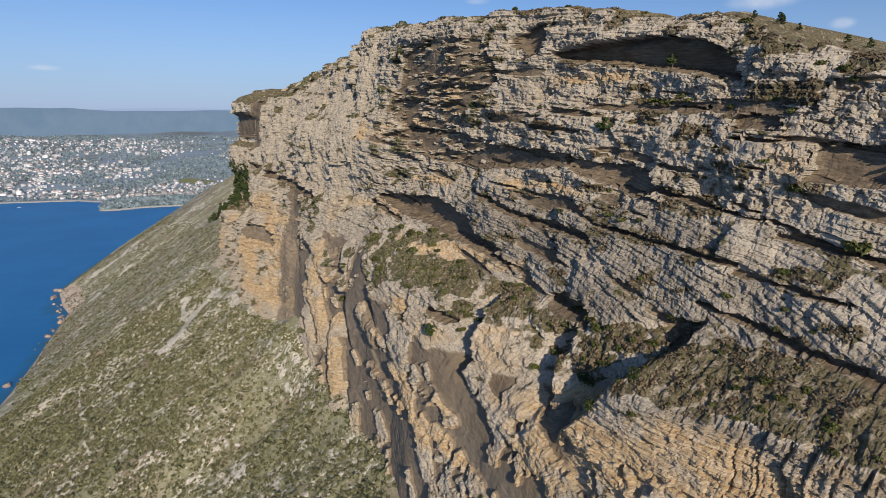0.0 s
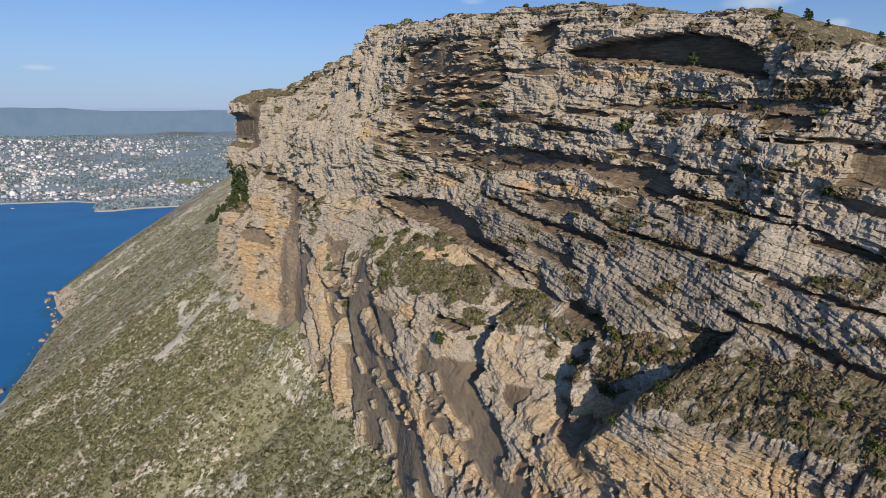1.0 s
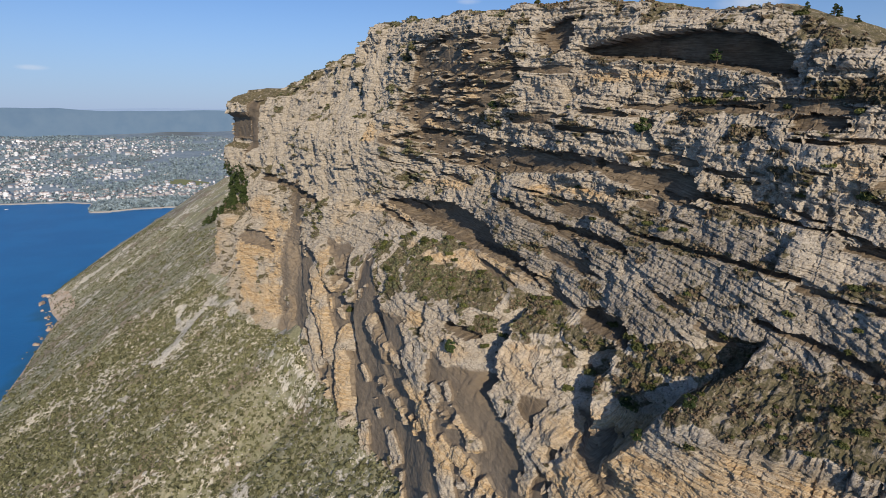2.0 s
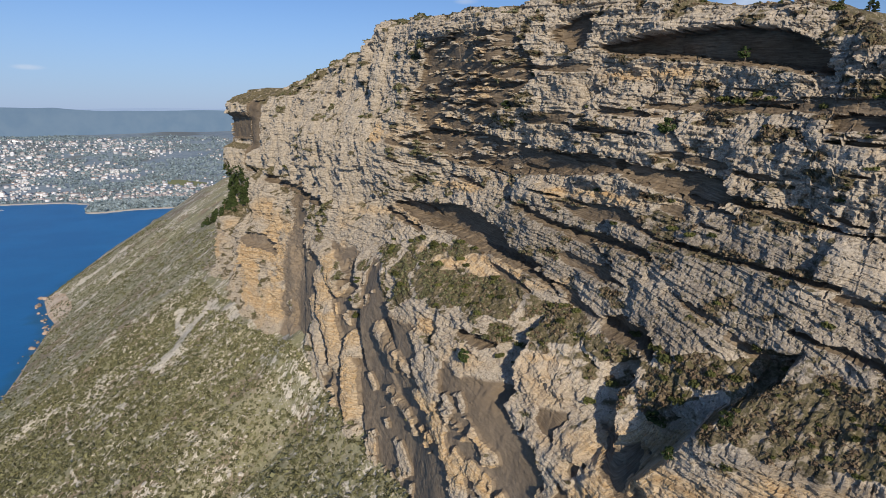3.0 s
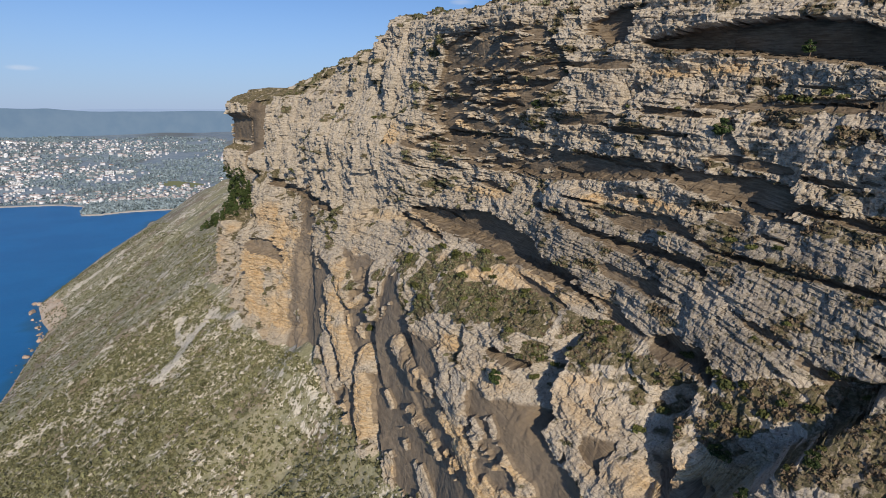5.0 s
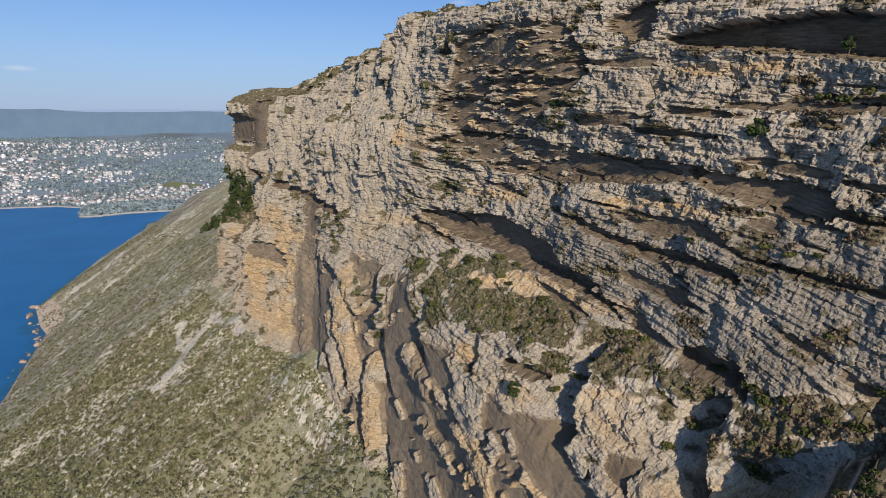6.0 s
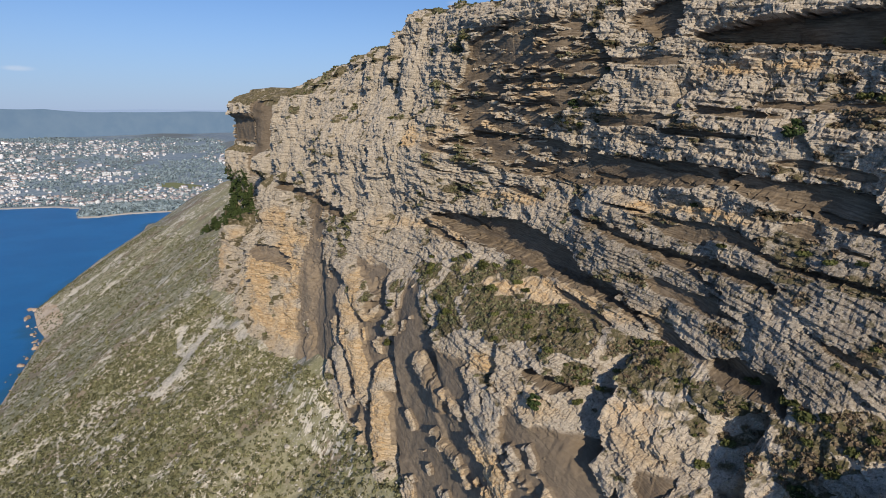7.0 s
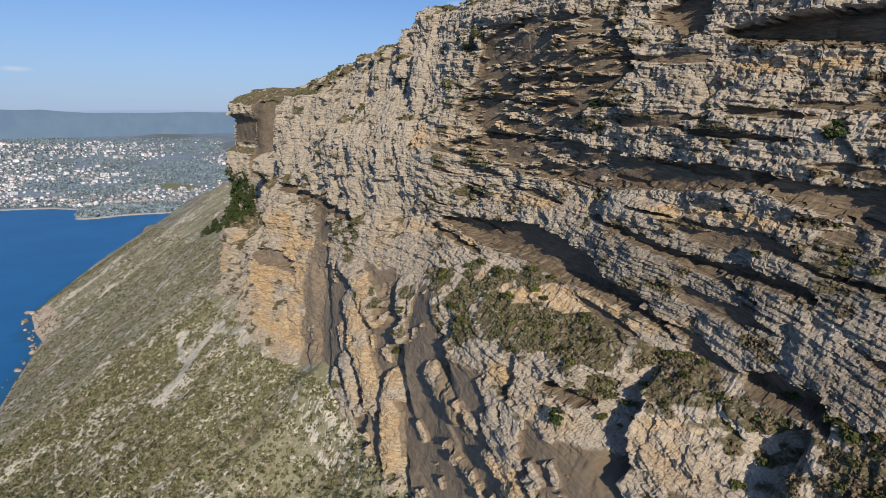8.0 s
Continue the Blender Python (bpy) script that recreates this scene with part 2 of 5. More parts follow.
def slope_material():
    k = Nodes("garrigue")
    pos = k.place()
    big, mid, fine = k.noise(pos, 0.012, 4, 0.6), k.noise(pos, 0.07, 5, 0.65), k.noise(pos, 0.5, 7, 0.72)
    tuft = k.noise(pos, 0.28, 5, 0.7)
    fall = k.xyz(k.math("MULTIPLY", k.attr("along"), 0.30), k.math("MULTIPLY", k.attr("out"), 0.17), 0.0)
    flakes = k.noise(fall, 1.0, 6, 0.68, 0.3)
    crowd = k.noise(fall, 0.16, 4, 0.6)
    col = k.mix(k.step(mid, 0.38, 0.62), (0.37, 0.34, 0.21), (0.47, 0.415, 0.275))
    col = k.mix(k.step(big, 0.42, 0.6, 0, 0.7), col, (0.33, 0.32, 0.185))
    col = k.mix(k.step(k.noise(pos, 0.02, 4, 0.6), 0.50, 0.62, 0, 0.75), col, (0.34, 0.25, 0.185))
    col = k.mix(k.step(tuft, 0.47, 0.58, 0, 0.5), col, (0.21, 0.20, 0.10))
    col = k.mix(k.step(fine, 0.52, 0.64, 0, 0.45), col, (0.15, 0.15, 0.06))
    rocky = k.math("ADD", flakes, k.math("ADD", k.math("MULTIPLY", k.math("SUBTRACT", crowd, 0.5), 0.7), k.math("MULTIPLY", k.attr("bare"), 0.12)))
    stone = k.mix(k.step(fine, 0.42, 0.68), (0.84, 0.76, 0.62), (0.52, 0.45, 0.34))
    col = k.mix(k.step(rocky, 0.562, 0.578, 0, 0.92), col, stone)
    col = k.mix(k.step(k.math("ADD", k.attr("scree"), k.math("ADD", k.math("MULTIPLY", k.math("SUBTRACT", fine, 0.5), 1.4), k.math("MULTIPLY", k.math("SUBTRACT", tuft, 0.54), 3.2))), 0.5, 0.65, 0, 0.9), col, k.mix(k.step(fine, 0.4, 0.65), (0.78, 0.71, 0.58), (0.56, 0.49, 0.37)))
    shore = k.mix(k.step(mid, 0.4, 0.6), (0.56, 0.42, 0.29), (0.72, 0.60, 0.46))
    col = k.mix(k.step(k.attr("shore"), 0.4, 0.7), col, shore)
    k.bump(k.math("ADD", fine, k.math("ADD", tuft, k.step(rocky, 0.54, 0.59, 0.0, 0.4))), 0.8, 1.0)
    return k.finish(col)


def hazy_land_material():
    k = Nodes("mainland")
    pos = k.place()
    big, mid, fine = k.noise(pos, 0.0035, 4, 0.6), k.noise(pos, 0.014, 4, 0.6), k.noise(pos, 0.06, 5, 0.7)
    # haze over the bay is mixed into these blue-grey land colours
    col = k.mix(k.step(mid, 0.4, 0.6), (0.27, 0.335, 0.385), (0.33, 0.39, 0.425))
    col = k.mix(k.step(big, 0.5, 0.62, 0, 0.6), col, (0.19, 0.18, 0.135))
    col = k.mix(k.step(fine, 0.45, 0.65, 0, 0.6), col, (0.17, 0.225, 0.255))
    col = k.mix(k.step(k.attr("shore"), 0.4, 0.7), col, (0.50, 0.46, 0.40))
    col = k.mix(k.step(k.attr("field"), 0.4, 0.6), col, (0.24, 0.25, 0.12))
    return k.finish(col)


def water_material():
    k = Nodes("sea_water")
    pos = k.place()
    wave, broad = k.noise(pos, 0.22, 4, 0.6), k.noise(pos, 0.006, 4, 0.6)
    col = k.mix(k.step(broad, 0.35, 0.65), (0.018, 0.18, 0.43), (0.022, 0.21, 0.48))
    col = k.mix(k.step(k.attr("shallow"), 0.2, 0.9, 0.0, 0.6), col, (0.03, 0.12, 0.17))
    k.bump(wave, 0.5, 0.6)
    k.b.inputs["Specular IOR Level"].default_value = 0.25
    return k.finish(col, 0.4)


def plain_material(name, a, b, scale=2.0, rough=0.9, vary=0.0, island=False):
    """Two tones mixed by noise, and a change of tone from piece to piece."""
    k = Nodes(name)
    col = k.mix(k.step(k.noise(k.place(), scale, 5, 0.65), 0.35, 0.65), a, b)
    if vary:
        r = k.island() if island else k.random()
        col = k.mix(1.0, col, k.mix(r, (1 - vary,) * 3, (1 + vary,) * 3), "MULTIPLY")
    return k.finish(col, rough)


ROCK, SLOPE, LAND, WATER = rock_material(), slope_material(), hazy_land_material(), water_material()
SHORE_ROCK = plain_material("shore_rock_stone", (0.36, 0.26, 0.19), (0.50, 0.40, 0.31), 0.5, 0.95, 0.2)
BLOCK = plain_material("block_stone", (0.40, 0.315, 0.21), (0.56, 0.46, 0.335), 0.6, 0.95, 0.3)
BOULDER = plain_material("boulder_stone", (0.48, 0.43, 0.35), (0.66, 0.60, 0.50), 0.7, 0.95, 0.15)
LEAF = plain_material("shrub_leaves", (0.07, 0.078, 0.022), (0.14, 0.14, 0.045), 0.8, 0.8, 0.3)
LEAF_STUFF = plain_material("garrigue_leaves", (0.135, 0.135, 0.068), (0.215, 0.205, 0.105), 0.15, 0.85, 0.45, True)
HEATH = plain_material("dry_scrub_leaves", (0.18, 0.125, 0.078), (0.25, 0.19, 0.115), 0.4, 0.9, 0.3, True)
PINE = plain_material("pine_needles", (0.035, 0.055, 0.018), (0.075, 0.10, 0.03), 0.9, 0.8, 0.25)
BARK = plain_material("bark", (0.16, 0.11, 0.075), (0.24, 0.18, 0.13), 3.0)
# leaf green paled and blued to carry the haze of distance
HAZY_HILLTREE = plain_material("hazy_woodland_leaves", (0.20, 0.265, 0.29), (0.29, 0.355, 0.38), 0.02, 0.9, 0.3, True)
WALL_WHITE = plain_material("house_plaster", (0.66, 0.66, 0.66), (0.78, 0.78, 0.78), 0.05, 0.9, 0.18)
# the joined far houses: wall and roof colours washed out by painted haze
WALLS_STUFF = plain_material("hazy_town_plaster", (0.52, 0.53, 0.55), (0.74, 0.74, 0.75), 0.05, 0.9, 0.3, True)
ROOF_TILE = plain_material("roof_tiles", (0.38, 0.24, 0.18), (0.48, 0.33, 0.26), 0.08, 0.9, 0.25)
ROOFS_STUFF = plain_material("hazy_town_roof_tiles", (0.42, 0.35, 0.33), (0.52, 0.46, 0.43), 0.05, 0.9, 0.3, True)
# both lines of hills: distance haze put in as a blue glow
hills = Nodes("haze_glow_hills")
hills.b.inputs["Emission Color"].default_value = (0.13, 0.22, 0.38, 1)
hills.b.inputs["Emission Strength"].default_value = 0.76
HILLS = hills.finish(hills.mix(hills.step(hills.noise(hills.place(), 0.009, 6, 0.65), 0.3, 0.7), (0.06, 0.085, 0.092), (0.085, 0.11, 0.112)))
far_hills = Nodes("haze_glow_far_hills")
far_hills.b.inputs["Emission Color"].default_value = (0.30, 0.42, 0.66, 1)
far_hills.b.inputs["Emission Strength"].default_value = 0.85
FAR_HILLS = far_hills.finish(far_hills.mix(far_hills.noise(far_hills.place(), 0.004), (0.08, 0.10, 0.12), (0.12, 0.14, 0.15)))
GLASS_DARK = plain_material("window_glass", (0.05, 0.06, 0.07), (0.09, 0.10, 0.11), 0.3, 0.15)


# ---- the cliff ----
# Sections through the cliff at a place s: heights z and how far the face stands out there.
SECTIONS = []


def section(s, *pairs):
    zs, ns = zip(*pairs[::-1])
    SECTIONS.append((s, np.array(zs, float), np.array(ns, float)))


section(-160, (330, -40), (314, -24), (295, -18), (277, -14), (257, -10), (245, 2), (232, 8), (220, 16), (213, 30), (204, 40), (190, 44), (165, 52), (90, 80))
section(-110, (326, -32), (314, -17), (295, -11), (277, -6), (257, -4), (245, 8), (235, 13), (222, 16), (215, 28), (207, 42), (190, 49), (165, 55), (90, 80))
section(-78, (332, -28), (325, -19), (314, -15), (296, -8), (284, -2), (268, -3), (255, 8), (236, 13), (228, 15), (217, 22), (211, 42), (203, 51), (185, 53), (160, 58), (90, 80))
section(-35, (343, -24), (337, -19), (333, -15), (321, -18), (308, -16), (295, -4), (277, -3), (264, 2), (249, 10), (236, 15), (222, 22), (213, 26), (203, 33), (195, 41), (184, 50), (160, 57), (90, 80))
section(5, (346, -17), (336, -12), (322, -13), (308, -8), (295, 0), (281, 3), (266, 4), (256, 7), (235, 14), (218, 18), (208, 33), (195, 45), (178, 53), (160, 57), (135, 61), (90, 80))
section(40, (348, -14), (328, -6), (315, -3), (300, 1), (290, -1), (271, 3), (251, 14), (233, 15), (224, 20), (217, 30), (211, 44), (195, 49), (185, 56), (170, 60), (135, 64), (90, 68))
section(85, (354, 1), (338, 5), (326, 6), (310, 3), (290, 1), (270, 0), (252, 12), (237, 13), (229, 20), (222, 30), (214, 44), (200, 52), (178, 56), (150, 55), (130, 55), (90, 58))
section(125, (357, 0), (338, 4), (328, 1), (308, 3), (290, 4), (264, 6), (250, 11), (238, 14), (231, 20), (222, 28), (212, 41), (200, 46), (178, 49), (148, 51), (121, 54), (90, 54))
section(165, (358, -6), (345, -3), (328, 2), (310, 6), (298, 12), (284, 18), (262, 16), (245, 11), (228, 20), (205, 35), (190, 40), (176, 45), (150, 48), (121, 52), (70, 54))
section(215, (342, -1), (330, 3), (315, 6), (300, 14), (284, 24), (262, 25), (246, 24), (228, 29), (208, 33), (190, 38), (170, 42), (150, 45), (124, 48), (80, 50))
section(260, (338, -8), (320, 4), (300, 14), (284, 22), (250, 24), (225, 28), (208, 33), (188, 36), (165, 39), (150, 41), (124, 47), (90, 50))
section(305, (334, -14), (315, 4), (294, 10), (265, 18), (241, 20), (222, 28), (204, 33), (188, 40), (164, 42), (140, 44), (118, 55), (90, 65))
section(338, (322, 4), (318, 12), (300, 18), (270, 20), (251, 21), (241, 30), (215, 34), (204, 43), (190, 48), (165, 47), (137, 46), (111, 60), (90, 70))
section(364, (318, 0), (310, 11), (300, 12), (252, 10), (246, 24), (215, 28), (203, 40), (190, 45), (150, 42), (112, 55), (85, 72))
section(376, (314, -20), (300, -20), (250, -16), (225, 6), (205, 26), (196, 36), (150, 41), (112, 55), (85, 72))
section(392, (312, -44), (250, -40), (222, -32), (204, -6), (196, 22), (190, 30), (150, 38), (110, 54), (80, 72))
section(428, (310, -60), (250, -54), (218, -46), (198, -26), (187, 8), (178, 20), (150, 28), (112, 48), (80, 70))
section(446, (310, -62), (250, -54), (214, -40), (207, 10), (198, 22), (150, 32), (115, 46), (80, 68))
section(470, (310, -64), (250, -56), (210, -42), (204, 16), (196, 29), (150, 36), (112, 50), (80, 68))
section(484, (310, -66), (270, -56), (262, -26), (246, -22), (232, -38), (205, -58), (180, -50), (150, -28), (110, 20), (80, 60))
section(508, (312, -66), (268, -54), (260, -24), (246, -20), (232, -36), (205, -58), (180, -48), (150, -26), (110, 18), (80, 58))
section(530, (316, -92), (240, -90), (180, -52), (110, 20), (80, 54))
section(590, (330, -96), (322, -74), (312, -64), (240, -62), (180, -56), (140, -20), (110, 10), (80, 44))
section(612, (333, -98), (325, -74), (318, -61), (303, -58), (299, -67), (265, -67), (258, -54), (228, -52), (215, -58), (180, -56), (140, -26), (110, 5), (75, 44))
section(676, (333, -92), (325, -72), (318, -61), (303, -58), (299, -66), (265, -66), (258, -54), (228, -52), (215, -58), (180, -56), (140, -30), (110, 0), (70, 44))
section(694, (330, -120), (240, -112), (140, -90), (110, -50), (70, 0))
section(730, (330, -240), (140, -230), (110, -200), (70, -100))

CREST = ((-160, 309), (-120, 317), (-105, 321), (-90, 326), (-72, 332.5), (-46, 342), (-20, 345), (2, 348), (33, 352), (60, 353.5), (94, 356), (143, 359), (192, 359), (200, 350.5),
         (215, 345), (260, 341.5), (303, 338), (330, 329), (350, 321), (372, 316), (400, 308), (480, 304), (560, 319), (610, 334), (690, 335), (730, 328))
RISE = ((-160, 5), (-120, 5), (-60, 3), (0, 3), (40, 3), (94, 2), (143, 1), (210, 4), (300, 3), (360, 2), (730, 3))
FOOT = ((-160, 70), (60, 78), (190, 82), (260, 105), (345, 98), (400, 98), (480, 95), (560, 86), (730, 66))


def dip(z):
    """How steeply the beds fall to the near end, by height."""
    return lay(z, ((110, 0.50), (190, 0.42), (225, 0.26), (250, 0.18), (290, 0.10), (350, 0.06)))


# Soft recessed beds and caves: depth, then (s, lower edge, upper edge) along each.
BANDS = (
    (4.5, ((-4, 276, 283), (44, 272, 284.5), (59, 271, 287), (87, 272.5, 292), (105, 273.5, 293), (129, 281, 293), (150, 285, 288))),
    (4.5, ((-92, 262, 263), (-69, 264.5, 267), (-47, 268.5, 272), (-44, 266, 276.5), (-37, 265.5, 278), (-8, 274, 281), (2, 277, 282))),
    (3.6, ((52, 320, 324), (63, 305, 338), (72, 303, 343), (88, 289, 345), (107, 289, 346), (134, 289, 338), (139, 299, 322), (150, 304, 308))),
    (7.5, ((14, 222, 224), (33, 227, 232), (45, 228.5, 236), (52, 229.5, 243), (70, 231.5, 248.5), (78, 233, 251), (94, 235.5, 253), (120, 238, 251), (157, 246, 248.5))),
    (4.5, ((-27, 243, 246), (-19, 245, 250), (14, 247, 251.5), (45, 254, 258.5), (62, 259, 261))),
    (12.0, ((-68, 314, 320), (-58, 315, 328), (-50, 317, 332), (-33, 319.5, 334.5), (-19, 322, 335), (-2, 324, 334.5), (12, 326, 333), (24, 330, 332))),
    (6.0, ((28, 331, 347), (36, 330, 347), (42, 334, 345), (49, 336, 340))),
    (4.5, ((-150, 218, 223), (-123, 221.5, 226), (-100, 226, 229.5), (-78, 230, 232.5))),
    (9.0, ((-37, 210, 214), (-33, 211, 221), (-20, 212, 222), (-10, 214, 219))),
    (6.0, ((30, 197, 199), (36, 195, 202), (46, 197, 203), (52, 199, 201))),
    (5.0, ((-130, 276, 291), (-101, 278, 291))), (3.0, ((-60, 301, 304), (-2, 303, 306))), (3.5, ((-88, 246, 249), (-30, 251, 253.5))),
    (3.5, ((118, 233, 236), (162, 240, 244))), (4.0, ((-90, 295, 301), (-72, 295, 301))), (3.0, ((-10, 292, 294), (30, 294, 297))),
    (4.0, ((222, 234, 240), (335, 246, 253))), (2.5, ((600, 270, 306), (676, 270, 306))), (3.0, ((512, 226, 318), (604, 230, 322))), (3.0, ((366, 226, 314), (400, 226, 314))),
    (3.0, ((-140, 252, 254), (-95, 257, 260))), (3.0, ((-125, 240, 242), (-85, 243, 246))), (6.0, ((290, 188, 192), (302, 190, 200), (316, 191, 203), (330, 190, 203), (346, 196, 202))))
# Clefts behind the lit edge of a spur: s of the edge, width, depth, bottom and top heights, lean. The wall that faces the bay is steep.
CLEFTS = ((140, 4.0, 6.0, 335, 362, 0.0), (104, 9.0, 7.0, 182, 209, 0.1), (62, 7.0, 6.0, 188, 206, 0.2), (12, 13.0, 14.0, 180, 212, 0.15), (-36, 17.0, 16.0, 180, 207, 0.15), (-66, 19.0, 15.0, 180, 222, -0.75), (140, 12.0, 8.0, 150, 196, 0.5),
          (364, 5.0, 4.0, 285, 325, 0.0), (288, 8.0, 9.0, 276, 316, -0.35), (280, 4.0, 5.0, 312, 345, 0.3), (206, 5.0, 4.0, 270, 300, 0.1), (204, 6.0, 5.0, 320, 362, 0.1), (306, 8.0, 7.0, 205, 300, -0.1), (-128, 7.0, 3.5, 176, 203, 0.4),
          (184, 7.0, 3.0, 255, 300, 0.1), (246, 6.0, 4.0, 262, 330, 0.15), (226, 8.0, 7.0, 234, 262, 0.2), (346, 7.0, 6.0, 248, 300, 0.1), (-82, 5.0, 5.0, 252, 261, 0.0), (-25, 6.0, 4.0, 284, 297, 0.2), (20, 6.0, 3.5, 296, 316, 0.2), (-62, 7.0, 3.0, 282, 298, 0.2), (-6, 8.0, 2.0, 236, 258, 0.3), (252, 14.0, 9.0, 100, 146, 0.5), (206, 14.0, 9.0, 92, 140, 0.5), (164, 12.0, 8.0, 88, 132, 0.5), (122, 12.0, 8.0, 80, 124, 0.5))
# Fresh yellow scars: s, z, radii.
SCARS = ((338, 158, 16, 30), (-122, 192, 34, 16), (-82, 188, 34, 14), (-50, 180, 20, 10), (152, 132, 10, 26), (172, 172, 8, 22), (92, 320, 20, 26), (122, 300, 14, 14), (150, 290, 12, 10), (100, 262, 40, 3), (-4, 318, 24, 3.5), (60, 226, 60, 5), (138, 240, 34, 6), (-95, 288, 9, 12),
         (10, 266, 40, 3.5), (170, 288, 9, 10), (20, 150, 60, 16), (-60, 165, 40, 20), (70, 198, 8, 4), (192, 196, 8, 16), (0, 200, 12, 5), (310, 196, 14, 16), (330, 175, 18, 26), (285, 165, 16, 30))

s_cols = np.concatenate([np.arange(-160, 250, 0.49), np.arange(250, 400, 0.7), np.arange(400, 730.1, 1.7)])
BACK = np.array([260, 200, 150, 110, 80, 60, 46, 36, 28, 22, 17, 13, 10, 7.5, 5.5, 4, 2.8, 1.8, 0.9])
ROWS_DOWN = 700
crest = lay(s_cols, CREST) + 1.3 * fbm(s_cols / 9, s_cols * 0, 4, 3)
crest = crest + 1.4 * np.floor(1.5 * vnoise(s_cols / 14, s_cols * 0 + 5, 8) + 0.5)
foot = lay(s_cols, FOOT)
v = np.linspace(0, 1, ROWS_DOWN)[:, None]
Zf = crest[None, :] + (foot - crest)[None, :] * v
Sf = np.repeat(s_cols[None, :], ROWS_DOWN, 0)
Nf = np.empty_like(Zf)
stations = np.array([q[0] for q in SECTIONS])
for j, s0 in enumerate(s_cols):
    k = int(np.clip(np.searchsorted(stations, s0) - 1, 0, len(stations) - 2))
    w = (s0 - stations[k]) / (stations[k + 1] - stations[k])
    w = w * w * (3 - 2 * w)
    Nf[:, j] = (1 - w) * np.interp(Zf[:, j], SECTIONS[k][1], SECTIONS[k][2]) + w * np.interp(Zf[:, j], SECTIONS[k + 1][1], SECTIONS[k + 1][2])
for axis in (0, 1):
    Nf = blur(Nf, 5, axis)
base_out = Nf.copy()
gentle = smooth(0.7, 1.4, np.abs(np.gradient(Nf, axis=0) / np.gradient(Zf, axis=0)))

bed = Zf - dip(Zf) * np.clip(Sf - 60, -400, 80) - 0.12 * np.maximum(Sf - 140, 0) + 1.4 * fbm(Sf / 60, Zf / 60, 2, 11) + 0.25 * fbm(Sf / 11, Zf / 9, 3, 13)
weak = np.zeros_like(Zf)
ragged = 0.7 * fbm(Sf / 5, Zf / 2.2, 4, 24, 0.65) + 1.3 * (hash2(np.floor(Sf / 2.3 + 0.4 * np.floor(bed / 1.3)), np.floor(bed / 1.3), 25) - 0.5)
for depth, line in BANDS:
    line_s = np.array([q[0] for q in line], float)
    lo, hi = np.interp(Sf, line_s, [q[1] for q in line]), np.interp(Sf, line_s, [q[2] for q in line])
    inside = smooth(0, 1.5, Sf - line_s[0] + 2.5 * ragged) * smooth(0, 1.5, line_s[-1] - Sf + 2.5 * ragged)
    thick = np.maximum(hi - lo, 1.0)
    give = np.minimum(1.0, 0.22 * thick)
    up, down = hi - Zf + give * ragged, Zf - lo + give * ragged
    r = smooth(0.0, np.minimum(0.35 * thick, 3.0), down) * smooth(-0.1, 0.5, up) * inside
    Nf = Nf - 1.15 * depth * r * (0.9 + 0.2 * vnoise(Sf / 8, Zf / 5, 23))
    weak = np.maximum(weak, smooth(0.0, 0.5, down) * smooth(0.0, 0.4, up) * inside)
# thin harder plates left standing in the soft wall
plates = smooth(0.17, 0.21, fbm(Sf / 7.5, bed / 2.3, 4, 28, 0.6) + 0.22 * (fbm(Sf / 26, Zf / 16, 2, 29) - 0.25) - 0.5 * smooth(62, 52, Sf) - 0.3 * smooth(-0.1, -0.4, fbm(Sf / 30, Zf / 18, 2, 26))) * weak * smooth(266, 272, Zf) * (1 - smooth(165, 185, Sf)) * (1 - smooth(345, 349, Zf))
Nf = Nf + 2.2 * plates
weak = weak * (1 - plates)
# Soft and hard beds of the lower face
# ribs of hard rock: from s, z to s, z, half width, how far they stand out
RIBS = ((225, 216, 176, 191, 7.5, 8.0), (163, 213, 147, 190, 4.0, 5.5), (206, 192, 168, 146, 9.5, 7.0), (202, 155, 171, 116, 7.0, 7.0), (151, 160, 142, 92, 8.5, 8.0),
        (117, 181, 93, 170, 5.0, 4.5), (100, 151, 72, 142, 2.6, 3.0), (52, 156, 14, 122, 6.0, 3.0), (25, 142, -18, 126, 7.0, 3.0), (68, 181, 16, 154, 4.5, 3.6),
        (5, 176, -45, 158, 5.0, 3.6), (-22, 178, -62, 150, 6.0, 3.6), (90, 178, 60, 160, 3.0, 3.0), (-55, 186, -120, 160, 9.0, 3.5), (-70, 196, -125, 180, 8.0, 3.0))
low = smooth(190, 178, Zf - 10 * smooth(40, 70, Sf) - 20 * smooth(112, 135, Sf) + 3 * fbm(Sf / 9, Zf / 9, 3, 36)) * smooth(-170, -140, Sf) * (1 - smooth(262, 290, Sf))
rib = np.zeros_like(Zf)
stand = np.zeros_like(Zf)
wob_s, wob_z = 3.2 * fbm(Sf / 9, Zf / 9, 4, 37, 0.65), 3.2 * fbm(Sf / 9 + 50, Zf / 9, 4, 38, 0.65)
broken = smooth(-0.38, -0.16, fbm(Sf / 8, Zf / 8, 3, 39))
for s0, z0, s1, z1, half, out in RIBS:
    ps, pz = Sf + wob_s, Zf + wob_z
    t = np.clip(((ps - s0) * (s1 - s0) + (pz - z0) * (z1 - z0)) / ((s1 - s0) ** 2 + (z1 - z0) ** 2), 0, 1)
    d = np.hypot(ps - s0 - t * (s1 - s0), pz - z0 - t * (z1 - z0)) / half
    rib = np.maximum(rib, (1 - smooth(0.9, 1.0, d)) * broken)
    stand = np.maximum(stand, out * (0.45 * (1 - smooth(0.85, 1.1, d)) + 0.55 * (1 - smooth(0.2, 1.1, d))) * broken)
